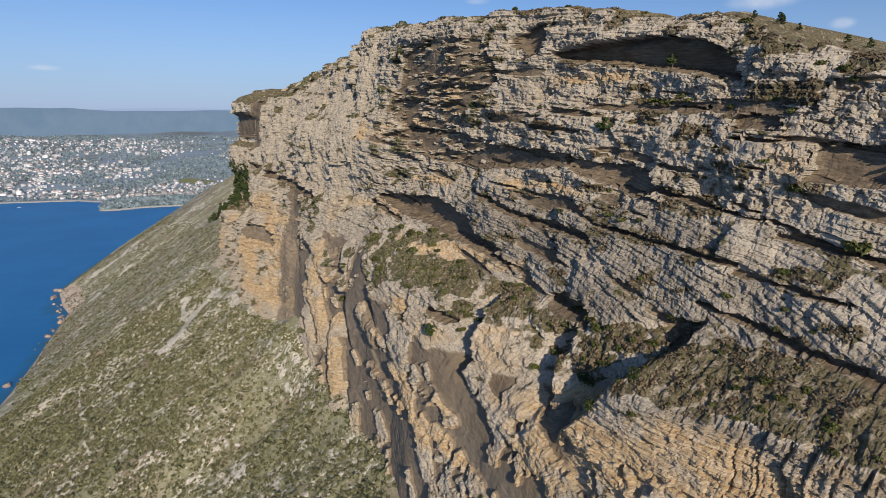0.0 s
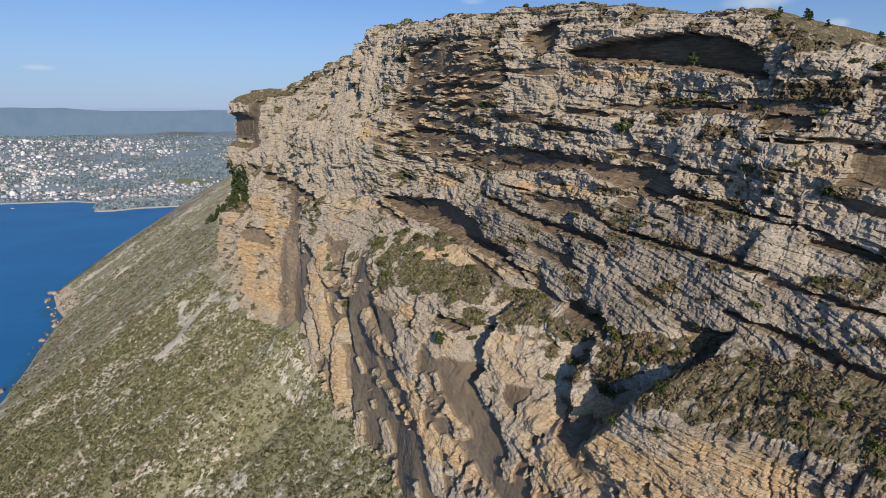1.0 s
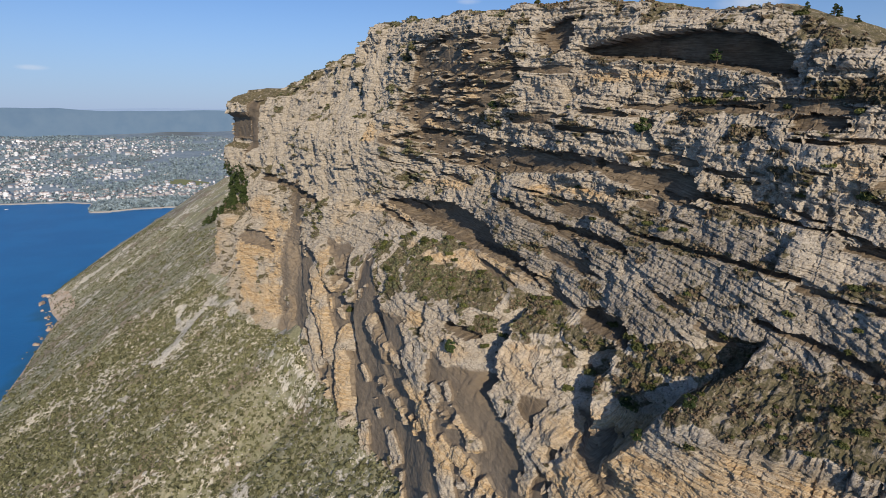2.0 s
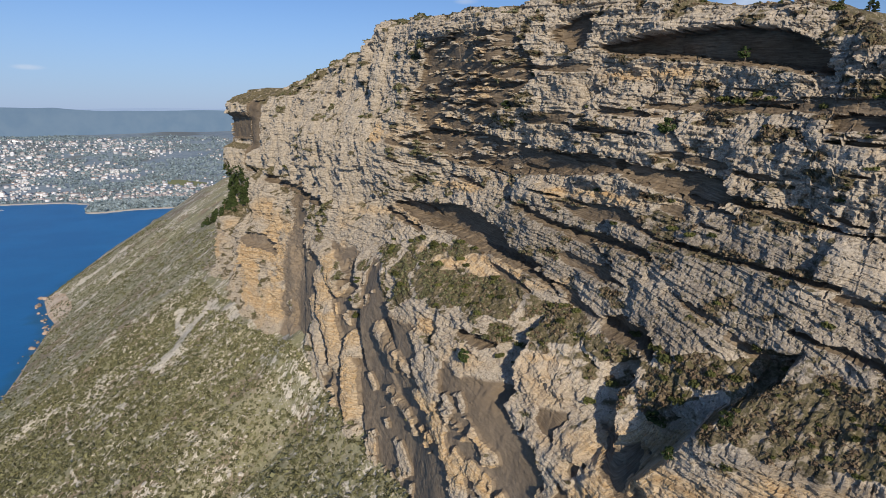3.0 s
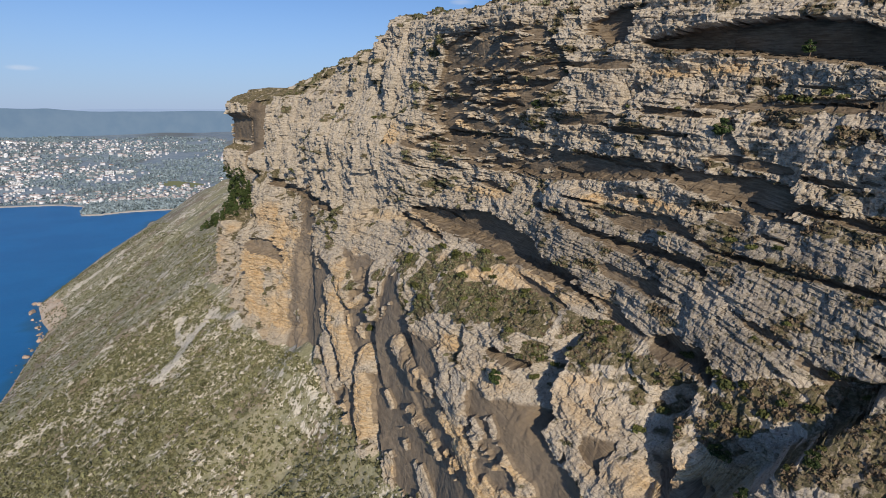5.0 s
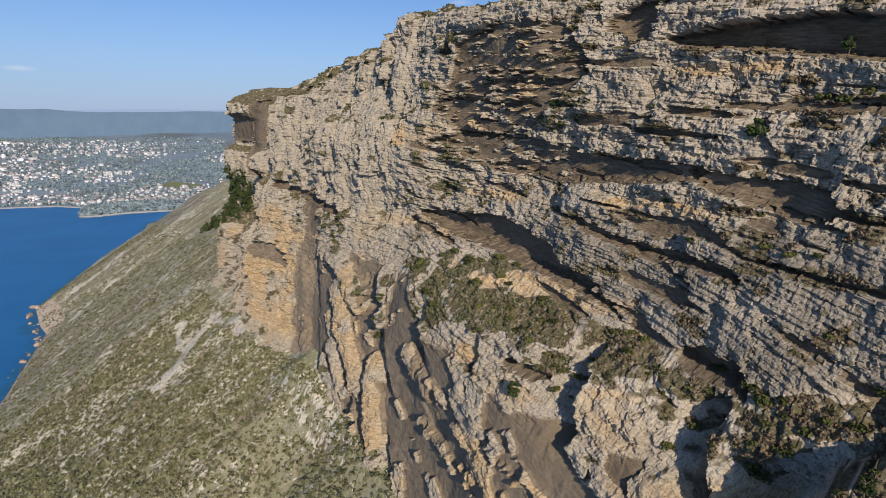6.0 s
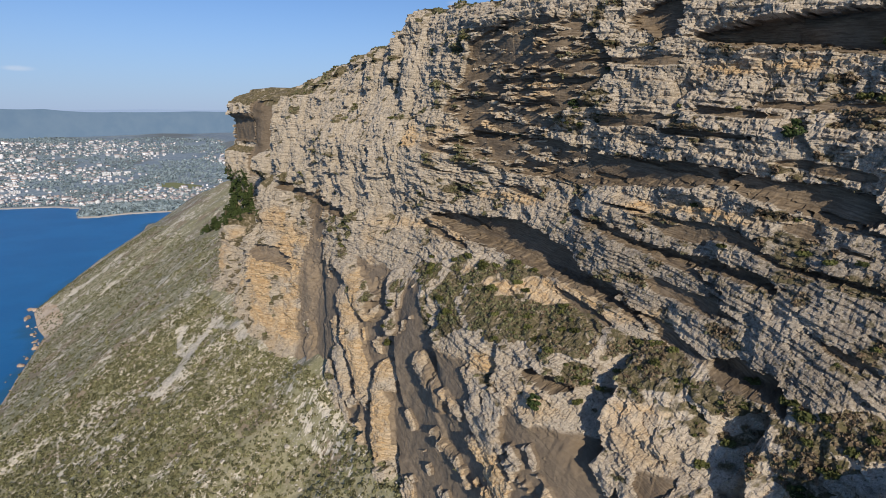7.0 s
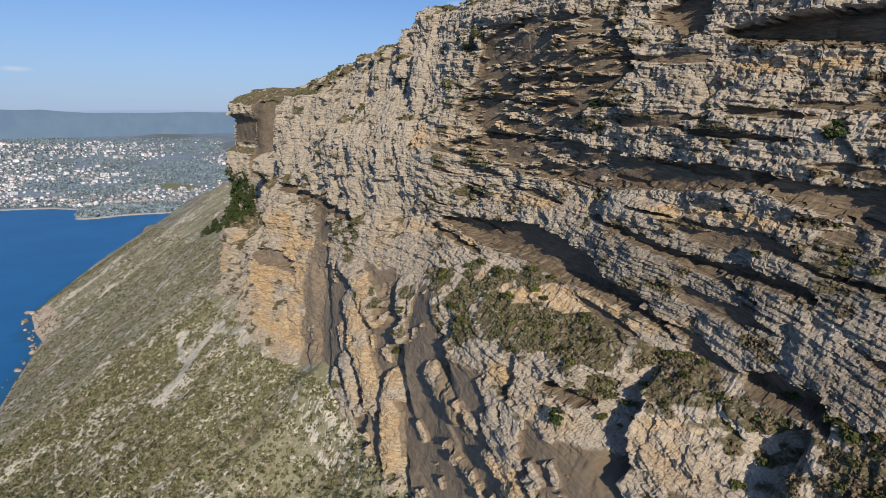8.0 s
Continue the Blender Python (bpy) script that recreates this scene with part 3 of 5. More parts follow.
steep = Zf - 0.85 * Sf
lith = fbm(Sf / 30 + 3, steep / 22, 3, 31) + 0.7 * fbm(Sf / 8, steep / 9, 4, 35, 0.6)
loose = 1 - smooth(-0.24 - 0.2 * smooth(60, 115, Sf), -0.20 - 0.2 * smooth(60, 115, Sf), lith - 0.10 * smooth(-20, -60, Sf))
soft_low = (1 - np.maximum(rib, loose)) * low
Nf = Nf - 1.0 * soft_low + low * (0.95 * stand + 1.9 * loose * (1 - rib)) + soft_low * 0.5 * fbm(Sf / 6 + 0.2 * Zf / 6, Zf / 20, 3, 33)
weak = np.maximum(weak, soft_low)
mids = smooth(206, 226, Zf) * (1 - smooth(345, 352, Zf)) * (1 - smooth(330, 400, Sf))
lith2 = fbm(Sf / 40 + 9, bed / 4.2, 3, 41)
soft_mid = smooth(0.36, 0.44, lith2 + 0.05 * ragged) * mids * (1 - smooth(150, 170, Sf))
Nf = Nf - 2.0 * soft_mid
weak = np.maximum(weak, 0.9 * soft_mid)

# bare brown chutes: from s, z to s, z, half width, depth
CHUTES = ((268, 240, 254, 190, 14.0, 3.5), (254, 190, 234, 108, 15.0, 3.5), (176, 205, 150, 180, 4.0, 2.5), (110, 190, 84, 150, 7.0, 1.5))
for s0, z0, s1, z1, half, depth in CHUTES:
    ps, pz = Sf + 2.2 * wob_s, Zf + 2.2 * wob_z
    t = np.clip(((ps - s0) * (s1 - s0) + (pz - z0) * (z1 - z0)) / ((s1 - s0) ** 2 + (z1 - z0) ** 2), 0, 1)
    d = np.hypot(ps - s0 - t * (s1 - s0), pz - z0 - t * (z1 - z0)) / half
    Nf = Nf - depth * (1 - smooth(0.4, 1.2, d))
    weak = np.maximum(weak, (1 - smooth(0.85, 0.95, d + 0.2 * ragged)) * (1 - smooth(0.20, 0.26, fbm(Sf / 7, Zf / 11, 4, 59, 0.6))))
for s0, width, depth, z0, z1, lean in CLEFTS:
    c = s0 + lean * (Zf - 0.5 * (z0 + z1)) + 2.2 * vnoise(Zf / 6, Zf * 0 + s0, 51) + 2.0 * fbm(Sf / 4, Zf / 4, 4, 53, 0.6)
    edge = Zf + 4 * fbm(Sf / 6, Zf / 6, 3, 57)
    d = Sf - c
    away = smooth(-0.5, 2.2, d) * np.exp(-(np.maximum(d, 0) / width) ** 1.5) - 0.30 * np.exp(-np.maximum(-d, 0) / width) * smooth(0.5, -0.5, d)
    Nf = Nf - depth * away * smooth(z0 - 7, z0 + 7, edge) * (1 - smooth(z1 - 5, z1 + 4, edge))

# smooth pale bosses: s, z, radii, how far they swell out
BOSSES = ((-20, 290, 9, 6, 3.0), (-80, 291, 13, 8, 3.5), (46, 266, 13, 6, 3.0), (72, 303, 7, 7, 2.6), (-52, 290, 12, 6, 2.5), (12, 262, 9, 5, 2.0), (80, 262, 9, 4, 2.0), (205, 300, 10, 14, 2.0), (-110, 262, 12, 7, 2.5))
boss = np.zeros_like(Zf)
for s0, z0, rs, rz, out in BOSSES:
    g = np.exp(-((((Sf - s0 + wob_s) / rs) ** 2 + ((Zf - z0 + 0.6 * wob_z) / rz) ** 2) ** 1.6))
    Nf = Nf + out * g * (1 - weak)
    boss = np.maximum(boss, g * (1 - weak))
calm = smooth(0.45, 1.1, blur(np.abs(np.gradient(base_out, axis=0) / np.gradient(Zf, axis=0)), 6, 0)) * (1 - smooth(140, 190, Sf))
strata = smooth(-40, -60, Sf) * smooth(207, 199, Zf) * smooth(150, 165, Zf)
rugged = (1 - 0.93 * weak + 0.10 * soft_low) * (1 - 0.45 * boss) * (1 - 0.35 * calm) * (1 - 0.7 * strata) * (1 - 0.55 * low * (1 - strata))
buttress = smooth(208, 230, Zf) * (1 - smooth(95, 130, Sf)) * (0.3 + 0.7 * (1 - weak))
Nf = Nf + 2.6 * buttress * fbm(Sf / 15 + 0.15 * Zf / 15, Zf / 42, 3, 63, 0.55)
Nf = Nf + 2.4 * fbm(Sf / 24, Zf / 24, 3, 61) * (0.35 + 0.65 * rugged)


def ledges(thick, seed, across, bed=bed):
    """Beds that stand out by their own amounts, each with a short undercut."""
    q = bed / thick + 0.5 * vnoise(Sf / 60, bed / 30, seed)
    i = np.floor(q)
    f = q - i
    hard = smooth(0.25, 0.75, 0.5 + 0.5 * vnoise(Sf / across + 31.7 * hash2(i, i * 0 + 1, seed), i * 3.7, seed + 1))
    return (0.3 + 0.7 * hard) * smooth(0.0, 0.22, f) * (1 - 0.55 * smooth(0.3, 1.0, f))


def blocks(thick, across, seed):
    """Jointed blocks: each with its own set-back, and open joints."""
    q = bed / thick + 0.3 * vnoise(Sf / 19, bed / 11, seed)
    i = np.floor(q)
    p = Sf / (across * (0.6 + 0.8 * hash2(i, i * 0 + 7, seed))) + 9 * hash2(i, i * 0 + 3, seed) + 0.25 * vnoise(Zf / 1.5, Sf / 3, seed + 5)
    j = np.floor(p)
    edge = np.minimum(p - j, 1 - p + j) * across
    return hash2(i, j, seed + 2) - 0.5 - 0.5 * np.exp(-(edge / 0.35) ** 2)


def facets(along, across, seed, level):
    """Angular broken faces: each cell stands at its own depth and tilt."""
    p, q = Sf / along + 0.25 * vnoise(Sf / 3, Zf / 3, seed + 7), level / across
    i, j = np.floor(p), np.floor(q)
    near, out = np.full(Sf.shape, 9.0), np.zeros(Sf.shape)
    for a in (-1, 0, 1):
        for b in (-1, 0, 1):
            u, w = i + a, j + b
            dx, dy = p - u - hash2(u, w, seed), q - w - hash2(u, w, seed + 1)
            d = dx * dx + dy * dy
            r = hash2(u, w, seed + 2)
            face = (r - 0.5) + 0.9 * (r * 7.3 % 1 - 0.5) * dx + 0.9 * (r * 31.7 % 1 - 0.35) * dy
            hit = d < near
            near, out = np.where(hit, d, near), np.where(hit, face, out)
    return out


# where the beds are thin and where the rock is massive
massive = np.clip(smooth(150, 180, Sf) * smooth(225, 245, Zf) + 0.45 * smooth(285, 270, Zf) * smooth(205, 225, Zf) + 0.6 * smooth(190, 170, Zf), 0, 1)
massive = np.clip(massive + 0.5 * fbm(Sf / 30, Zf / 20, 3, 93), 0, 1)
sheer = smooth(150, 185, Sf) * smooth(222, 245, Zf)
flaky = smooth(270, 258, Zf) * smooth(208, 222, Zf) * (1 - smooth(40, 90, Sf))
open_beds = smooth(-0.25, 0.25, fbm(Sf / 22, bed / 8, 3, 72))
Nf = Nf + rugged * (1 - 0.7 * sheer) * (1 - 0.3 * flaky) * (0.9 * ledges(5.6, 71, 11) + 1.4 * open_beds * ledges(1.9, 73, 7) + 0.15 * ledges(1.9, 73, 7) + 0.4 * smooth(0.0, 0.4, fbm(Sf / 14, bed / 5, 3, 74)) * ledges(0.85, 75, 5))
Nf = Nf + rugged * (1 - 0.5 * flaky) * (1 - 0.7 * sheer) * (2.2 * blocks(3.6, 6.5, 81) + 1.1 * blocks(1.7, 3.0, 83) + 0.2 * blocks(0.85, 1.5, 85))
Nf = Nf + (1 - 0.85 * strata) * (0.25 + massive) * rugged * (0.6 + 0.4 * sheer) * fbm(Sf / 3.0, Zf / 14, 3, 91)
Nf = Nf + rugged * (0.35 + 0.65 * massive) * (1 - 0.3 * sheer) * (1.8 * blocks(13.0, 15.0, 87) + 1.0 * blocks(6.0, 8.0, 89))


def columns(across, tall, seed):
    """Upright slabs between vertical joints, each with its own set-back."""
    p = (Sf + 1.6 * vnoise(Zf / 9, Sf * 0 + seed, seed)) / across
    j = np.floor(p)
    i = np.floor(Zf / (tall * (0.6 + 0.8 * hash2(j, j * 0 + 5, seed))) + 9 * hash2(j, j * 0 + 3, seed))
    edge = np.minimum(p - j, 1 - p + j) * across
    return hash2(j, i, seed + 2) - 0.5 - 0.55 * np.exp(-(edge / 0.45) ** 2)


prow = smooth(262, 285, Sf) * (1 - smooth(470, 490, Sf)) * smooth(252, 240, Zf)
Nf = Nf + 0.9 * prow * (1 - weak) * (4.0 * columns(13, 30, 211) + 1.5 * columns(5, 12, 213))
scarp = smooth(-104, -114, Sf) * smooth(209, 204, Zf) * smooth(160, 175, Zf)
Nf = Nf + scarp * (4.0 * columns(6.5, 40, 215) + 1.2 * columns(2.6, 14, 217))
Nf = Nf + rugged * flaky * (1.0 * ledges(1.4, 78, 14) + 1.0 * ledges(3.2, 80, 20))
Nf = Nf + rugged * (0.12 + 0.88 * sheer) * (5.0 * columns(10.5, 36, 207) + 1.3 * columns(3.8, 12, 209))
upper = smooth(250, 262, Zf) * (1 - smooth(135, 160, Sf)) * (1 - smooth(346, 350, Zf))
Nf = Nf + rugged * upper * (3.4 * facets(13, 7, 201, bed) + 1.8 * facets(6, 3.2, 205, bed))
Nf = Nf + sheer * rugged * (1.0 * fbm(Sf / 14, Zf / 40, 2, 65, 0.5) + 0.5 * ledges(4.3, 70, 12) + 0.35 * ledges(1.6, 76, 7))


flat_bed = Zf - 0.12 * Sf + 1.2 * fbm(Sf / 14, Zf / 14, 3, 183)
Nf = Nf + strata * (1.7 * ledges(3.1, 77, 9, flat_bed) + 1.1 * ledges(1.4, 79, 5, flat_bed) + 1.2 * facets(5.0, 1.7, 181, flat_bed))
weak = weak * (1 - 0.7 * strata)


def lumps(along, across, seed):
    """Rounded lumps with sharp crevices between, drawn out along the beds."""
    return np.abs(vnoise(Sf / along + 0.4 * vnoise(Sf / 5, Zf / 5, seed + 9), bed / across, seed)) - 0.35


Nf = Nf + rugged * (1 - 0.85 * sheer) * 0.7 * lumps(6, 3.0, 95) + (0.10 + 0.2 * rugged) * fbm(Sf / 1.5, Zf / 1.3, 2, 98)
Nf = Nf + rugged * (1 - 0.7 * sheer) * (1 - 0.6 * flaky) * (1.0 * facets(5.5, 2.2, 131, bed) + 0.2 * facets(2.2, 1.1, 141, bed)) + rugged * sheer * (4.2 * facets(15, 24, 155, Zf) + 2.2 * facets(6, 11, 151, Zf) + 0.25 * facets(2.4, 4.4, 161, Zf))
Nf = Nf + smooth(262, 290, Sf) * (1 - smooth(470, 520, Sf)) * smooth(252, 238, Zf) * (2.6 * facets(11, 13, 191, Zf) + 0.6 * facets(3.5, 3.0, 195, bed))
Nf = Nf + low * (1 - strata) * rib * 1.3 * facets(3.4, 7.0, 171, bed + 1.2 * Sf)
# at the very top the face runs out into the plateau
Nf = Nf - 2.5 * (1 - smooth(0, 5, crest[None, :] - Zf))

# Plateau rows behind the edge
rise = lay(s_cols, RISE)
backs = BACK[:, None] * np.ones_like(s_cols)[None, :]
Zp = crest[None, :] + rise[None, :] * (1 - np.exp(-backs / 16)) + 0.8 * fbm(np.repeat(s_cols[None, :], len(BACK), 0) / 8, backs / 8, 3, 15) * smooth(0, 6, backs)
Zp = Zp + 0.02 * np.maximum(backs - 60, 0) * smooth(150, 0, s_cols)[None, :] - 0.10 * np.maximum(backs - 30, 0) * smooth(120, 260, s_cols)[None, :]
Np = Nf[0][None, :] - backs
CZ, CN = np.vstack([Zp, Zf]), np.vstack([Np, Nf])
CS = np.repeat(s_cols[None, :], CZ.shape[0], 0)
knolls = np.vstack([0.35 * np.ones_like(Zp) * smooth(3, 10, backs), gentle * (1 - weak)])
CZ = CZ + knolls * (2.2 * fbm(CS / 11, CN / 9, 4, 121, 0.55) + 1.6 * (np.abs(vnoise(CS / 3.2, CN / 3.2, 123)) - 0.3) + 0.8 * (np.abs(vnoise(CS / 1.5, CN / 1.5, 125)) - 0.3))
CX, CY = plan(CS, CN)
# how far each spot leans back, for scrub and soil
gx = np.stack([np.gradient(CX, axis=0), np.gradient(CY, axis=0), np.gradient(CZ, axis=0)], -1)
gy = np.stack([np.gradient(CX, axis=1), np.gradient(CY, axis=1), np.gradient(CZ, axis=1)], -1)
nrm = np.cross(gx, gy)
nrm = nrm / np.maximum(np.linalg.norm(nrm, axis=-1, keepdims=True), 1e-6)
tilt = blur(blur(np.abs(nrm[..., 2]) * np.sign(gx[..., 2] * -1 + 1e-9).clip(0, 1), 3, 0), 3, 1)
gentle_all = np.vstack([np.ones_like(Zp), gentle])
weak_all = np.vstack([np.zeros_like(Zp), weak])
bed_all = np.vstack([Zp, bed + strata * (flat_bed - bed)])
veg = smooth(0.30, 0.62, 0.62 * tilt + 0.5 * gentle_all + 0.55 * fbm(CS / 9, CZ / 6, 4, 101, 0.6) - 0.7 * weak_all)
veg = veg * smooth(-0.40, -0.14, fbm(CS / 14, CZ / 9 + CN / 14, 4, 103, 0.6) + 0.1 * smooth(60, 100, CS) + 0.25 * smooth(40, -10, CS) * smooth(238, 226, CZ))
veg = np.maximum(veg, smooth(14, 5, crest[None, :] - CZ) * smooth(225, 250, CS) * smooth(-0.15, 0.1, fbm(CS / 9, CZ / 5, 3, 105)))
for s0, z0, rs, rz in ((-42, 304, 24, 4.5), (-50, 251, 20, 3.5), (88, 226, 30, 9), (66, 214, 26, 8), (100, 207, 10, 8), (44, 222, 16, 7), (30, 204, 12, 5), (120, 200, 8, 8), (-88, 308, 18, 6), (-22, 209, 14, 6), (-50, 209, 16, 8), (8, 209, 12, 4), (-46, 198, 10, 5), (150, 178, 9, 12), (20, 262, 10, 2.5), (-18, 268, 9, 2.5), (48, 300, 18, 3)):
    patch = 1 - (((CS - s0) / rs) ** 2 + ((CZ - z0) / rz) ** 2) + 0.9 * fbm(CS / 6, CZ / 3.5, 4, 107, 0.65)
    veg = np.maximum(veg, smooth(0.25, 0.6, patch) * (1 - 0.8 * weak_all))
veg = np.maximum(veg, np.vstack([smooth(1.0, 5, backs) * np.ones_like(Zp), np.zeros_like(Zf)]))
ochre = np.zeros_like(CZ)
for s0, z0, rs, rz in SCARS:
    ochre = np.maximum(ochre, np.exp(-(((CS - s0) / rs) ** 2 + ((CZ - z0) / rz) ** 2)))
ochre = ochre * (0.75 + 0.9 * fbm(CS / 10, CZ / 6, 3, 111)) + (0.24 + 0.6 * fbm(CS / 22, CZ / 12, 3, 113)) * np.maximum(smooth(212, 188, CZ), smooth(150, 200, CS) * (1 - smooth(338, 362, CS)) * smooth(262, 225, CZ) * 1.15)

veg = veg * (1 - 0.85 * smooth(0.35, 0.6, ochre) * np.vstack([0 * Zp, 0 * Zf + 1]))
fresh = (1 - weak) * np.maximum(smooth(138, 160, Sf) * np.clip(0.85 + 0.7 * fbm(Sf / 18, Zf / 14, 3, 115), 0, 1), boss) + 0.48 * (1 - weak) * smooth(0.0, 0.3, fbm(Sf / 16, bed / 6, 3, 117))
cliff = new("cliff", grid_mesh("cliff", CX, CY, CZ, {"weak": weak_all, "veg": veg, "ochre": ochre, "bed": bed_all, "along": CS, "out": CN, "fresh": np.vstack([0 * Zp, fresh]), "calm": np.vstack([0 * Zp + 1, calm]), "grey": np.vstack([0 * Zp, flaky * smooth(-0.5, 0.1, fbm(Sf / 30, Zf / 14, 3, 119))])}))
cliff.data.materials.append(ROCK)
tagged(cliff, "pale bedded limestone sea cliff with brown recessed bands and scrubby ledges", "cliff", kind="structure")


def on_cliff(s, z):
    """The place on the cliff face at s and height z, and whether it leans back there."""
    j = int(np.argmin(np.abs(s_cols - s)))
    i = int(np.argmin(np.abs(Zf[:, j] - z)))
    return CX[i + len(BACK), j], CY[i + len(BACK), j], CZ[i + len(BACK), j]


def on_top(s, back):
    """The place on the plateau, back metres behind the edge."""
    j = int(np.argmin(np.abs(s_cols - s)))
    i = int(np.argmin(np.abs(BACK - back)))
    return CX[i, j], CY[i, j], CZ[i, j]


# ---- the slope below, the sea, the mainland ----
HEAD = ((-400, 70), (60, 92), (100, 96), (190, 97), (246, 112), (316, 121), (383, 120), (443, 125), (500, 122), (560, 110), (650, 94), (690, 88),
        (830, 64), (900, 66), (960, 66), (1060, 40), (1152, 18), (1300, -30), (1500, -90), (1900, -160))


def slope_height(s, n):
    """Height of the hillside; below 0 it is sea floor."""
    z = lay(s, HEAD) - 0.58 * (n - 60)
    z = z + 14 * np.exp(-np.maximum(n - 58, 0) / 11) * smooth(100, 165, s) * (1 - smooth(235, 275, s))
    ridge = 5.0 * fbm(s / 60, n / 170, 3, 201) + 2.0 * fbm(s / 17, n / 45, 3, 205) + 0.7 * fbm(s / 5, n / 6, 3, 207)
    z = z + ridge * smooth(-2, 25, z) + 13 * np.exp(-((s - 862) / 44) ** 2 - ((n - 202) / 22) ** 2)
    z = np.minimum(z, lay(s, HEAD) + 120)
    return np.where(z < 6, z - 4.0 * smooth(6, 0, z), z)


gs = np.concatenate([np.arange(-420, 20, 8.0), np.arange(20, 480, 1.5), np.arange(480, 900, 2.4), np.arange(900, 1900, 7.0)])
gn = np.concatenate([np.arange(-320, -60, 10.0), np.arange(-60, 20, 3.0), np.arange(20, 270, 1.3), np.arange(270, 420, 10.0)])
GS, GN = np.meshgrid(gs, gn)
GZ = slope_height(GS, GN)


def seg_mask(s, n, a, b, half):
    """How near a place lies to the line from a to b in plan."""
    ax, ay, bx, by = *a, *b
    t = np.clip(((s - ax) * (bx - ax) + (n - ay) * (by - ay)) / ((bx - ax) ** 2 + (by - ay) ** 2), 0, 1)
    d = np.hypot(s - ax - t * (bx - ax), n - ay - t * (by - ay))
    return np.exp(-(d / half) ** 2)


TRACKS = (((364, 122), (408, 62), 6), ((380, 96), (440, 84), 4), ((408, 62), (352, 52), 6), ((916, 166), (922, 84), 6), ((924, 70), (952, 40), 4), ((790, 138), (846, 74), 5), ((357, 56), (300, 48), 7), ((640, 40), (600, 75), 3),
          ((484, 172), (406, 188), 0.9), ((406, 188), (268, 200), 1.0))


def stripes(s, n):
    """Bare scree, scars and paths on the hillside."""
    m = 0 * s
    for a, b, half in TRACKS:
        m = np.maximum(m, seg_mask(s + 4 * vnoise(s / 14, n / 14, 228), n + 4 * vnoise(s / 14, n / 14, 229), a, b, half))
    return m * (1.15 + 0.9 * fbm(s / 6, n / 6, 3, 225))


def stony(s, n):
    """How stony the hillside is, about -1 to 1."""
    return 0.55 * fbm(s / 34, n / 80, 3, 221) + 0.6 * fbm(s / 9, n / 18, 4, 223, 0.6)


bare = np.maximum(0.25 - 1.5 * (1 - smooth(190, 290, GS)) - 0.7 * smooth(430, 540, GS) + stony(GS, GN), 1.0 * stripes(GS, GN))
shore = smooth(9, 3, GZ + 3 * fbm(GS / 12, GN / 12, 3, 227) - 12 * smooth(770, 810, GS) * (1 - smooth(940, 990, GS)))
SX, SY = plan(GS, GN)
hillside = new("ground", grid_mesh("ground", SX, SY, GZ, {"bare": bare, "scree": stripes(GS, GN) * (0.62 + 1.5 * fbm(GS / 5, GN / 5, 4, 231, 0.65)), "shore": shore, "along": GS, "out": GN}, flat=False))
hillside.data.materials.append(SLOPE)
tagged(hillside, "steep hillside of olive green garrigue with pale stony patches", "hillside", kind="structure")


def coast(x):
    """The far shore: y of the waterline by x."""
    return lay(x, ((-4200, 1500), (-2400, 1800), (-1700, 1900), (-1330, 1990), (-1220, 1960), (-1160, 1850), (-1120, 1775), (-1060, 1785), (-1010, 1840), (-900, 1880), (-820, 1890), (-600, 1800), (-300, 1500), (200, 1200), (1500, 900)))


def land_height(x, y):
    d = y - coast(x)
    far = np.hypot(x, y)
    z = 2.5 + 0.030 * np.clip(d, 0, 350) + 0.105 * np.clip(d - 250, 0, 4000) + 0.0 * far
    z = z + 16 * fbm(x / 420, y / 420, 3, 301) * smooth(150, 900, d) + 9 * smooth(0, 90, d) * smooth(-1160, -1060, x) * (1 - smooth(-980, -860, x)) * (1 - smooth(150, 300, d))
    z = z + 45 * np.exp(-(((x + 2250) / 420) ** 2 + ((y - 3050) / 260) ** 2))
    ridge = -0.05 * np.clip(y - 3500, 0, 2000)
    return np.where(d > 0, z + ridge * smooth(0, 500, d), -6 + 0.15 * np.clip(d, -200, 0))


lx = np.concatenate([np.arange(-4200, -2600, 40.0), np.arange(-2600, -500, 14.0), np.arange(-500, 1500.1, 80.0)])
ly = np.concatenate([np.arange(900, 1700, 60.0), np.arange(1700, 2150, 9.0), np.arange(2150, 3600, 22.0), np.arange(3600, 4700.1, 40.0)])
LX, LY = np.meshgrid(lx, ly)
LZ = land_height(LX, LY)
land_shore = smooth(26, 6, LY - coast(LX) + 10 * fbm(LX / 40, LY / 40, 3, 305))
field = np.exp(-(((LX + 1050) / 90) ** 2 + ((LY - 2070) / 40) ** 2) ** 2) + np.exp(-(((LX + 1030) / 110) ** 2 + ((LY - 2290) / 45) ** 2) ** 2)
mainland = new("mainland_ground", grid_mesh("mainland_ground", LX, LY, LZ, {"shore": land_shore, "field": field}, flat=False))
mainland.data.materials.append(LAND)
tagged(mainland, "haze-tinted wooded coastal plain and low hills across the bay", "coast", kind="structure")

wx = np.concatenate([np.arange(-4900, -1800, 200.0), np.arange(-1800, 200, 20.0), np.arange(200, 3000.1, 300.0)])
wy = np.concatenate([np.arange(-3000, 200, 200.0), np.arange(200, 2100, 20.0), np.arange(2100, 2600.1, 100.0)])
WX, WY = np.meshgrid(wx, wy)
ws, wnn = (WX - 60) * -0.62 + (WY - 270) * 0.785, (WX - 60) * -0.785 + (WY - 270) * -0.62
shallow = smooth(-16, 0, slope_height(ws, wnn)) * (ws > -400)
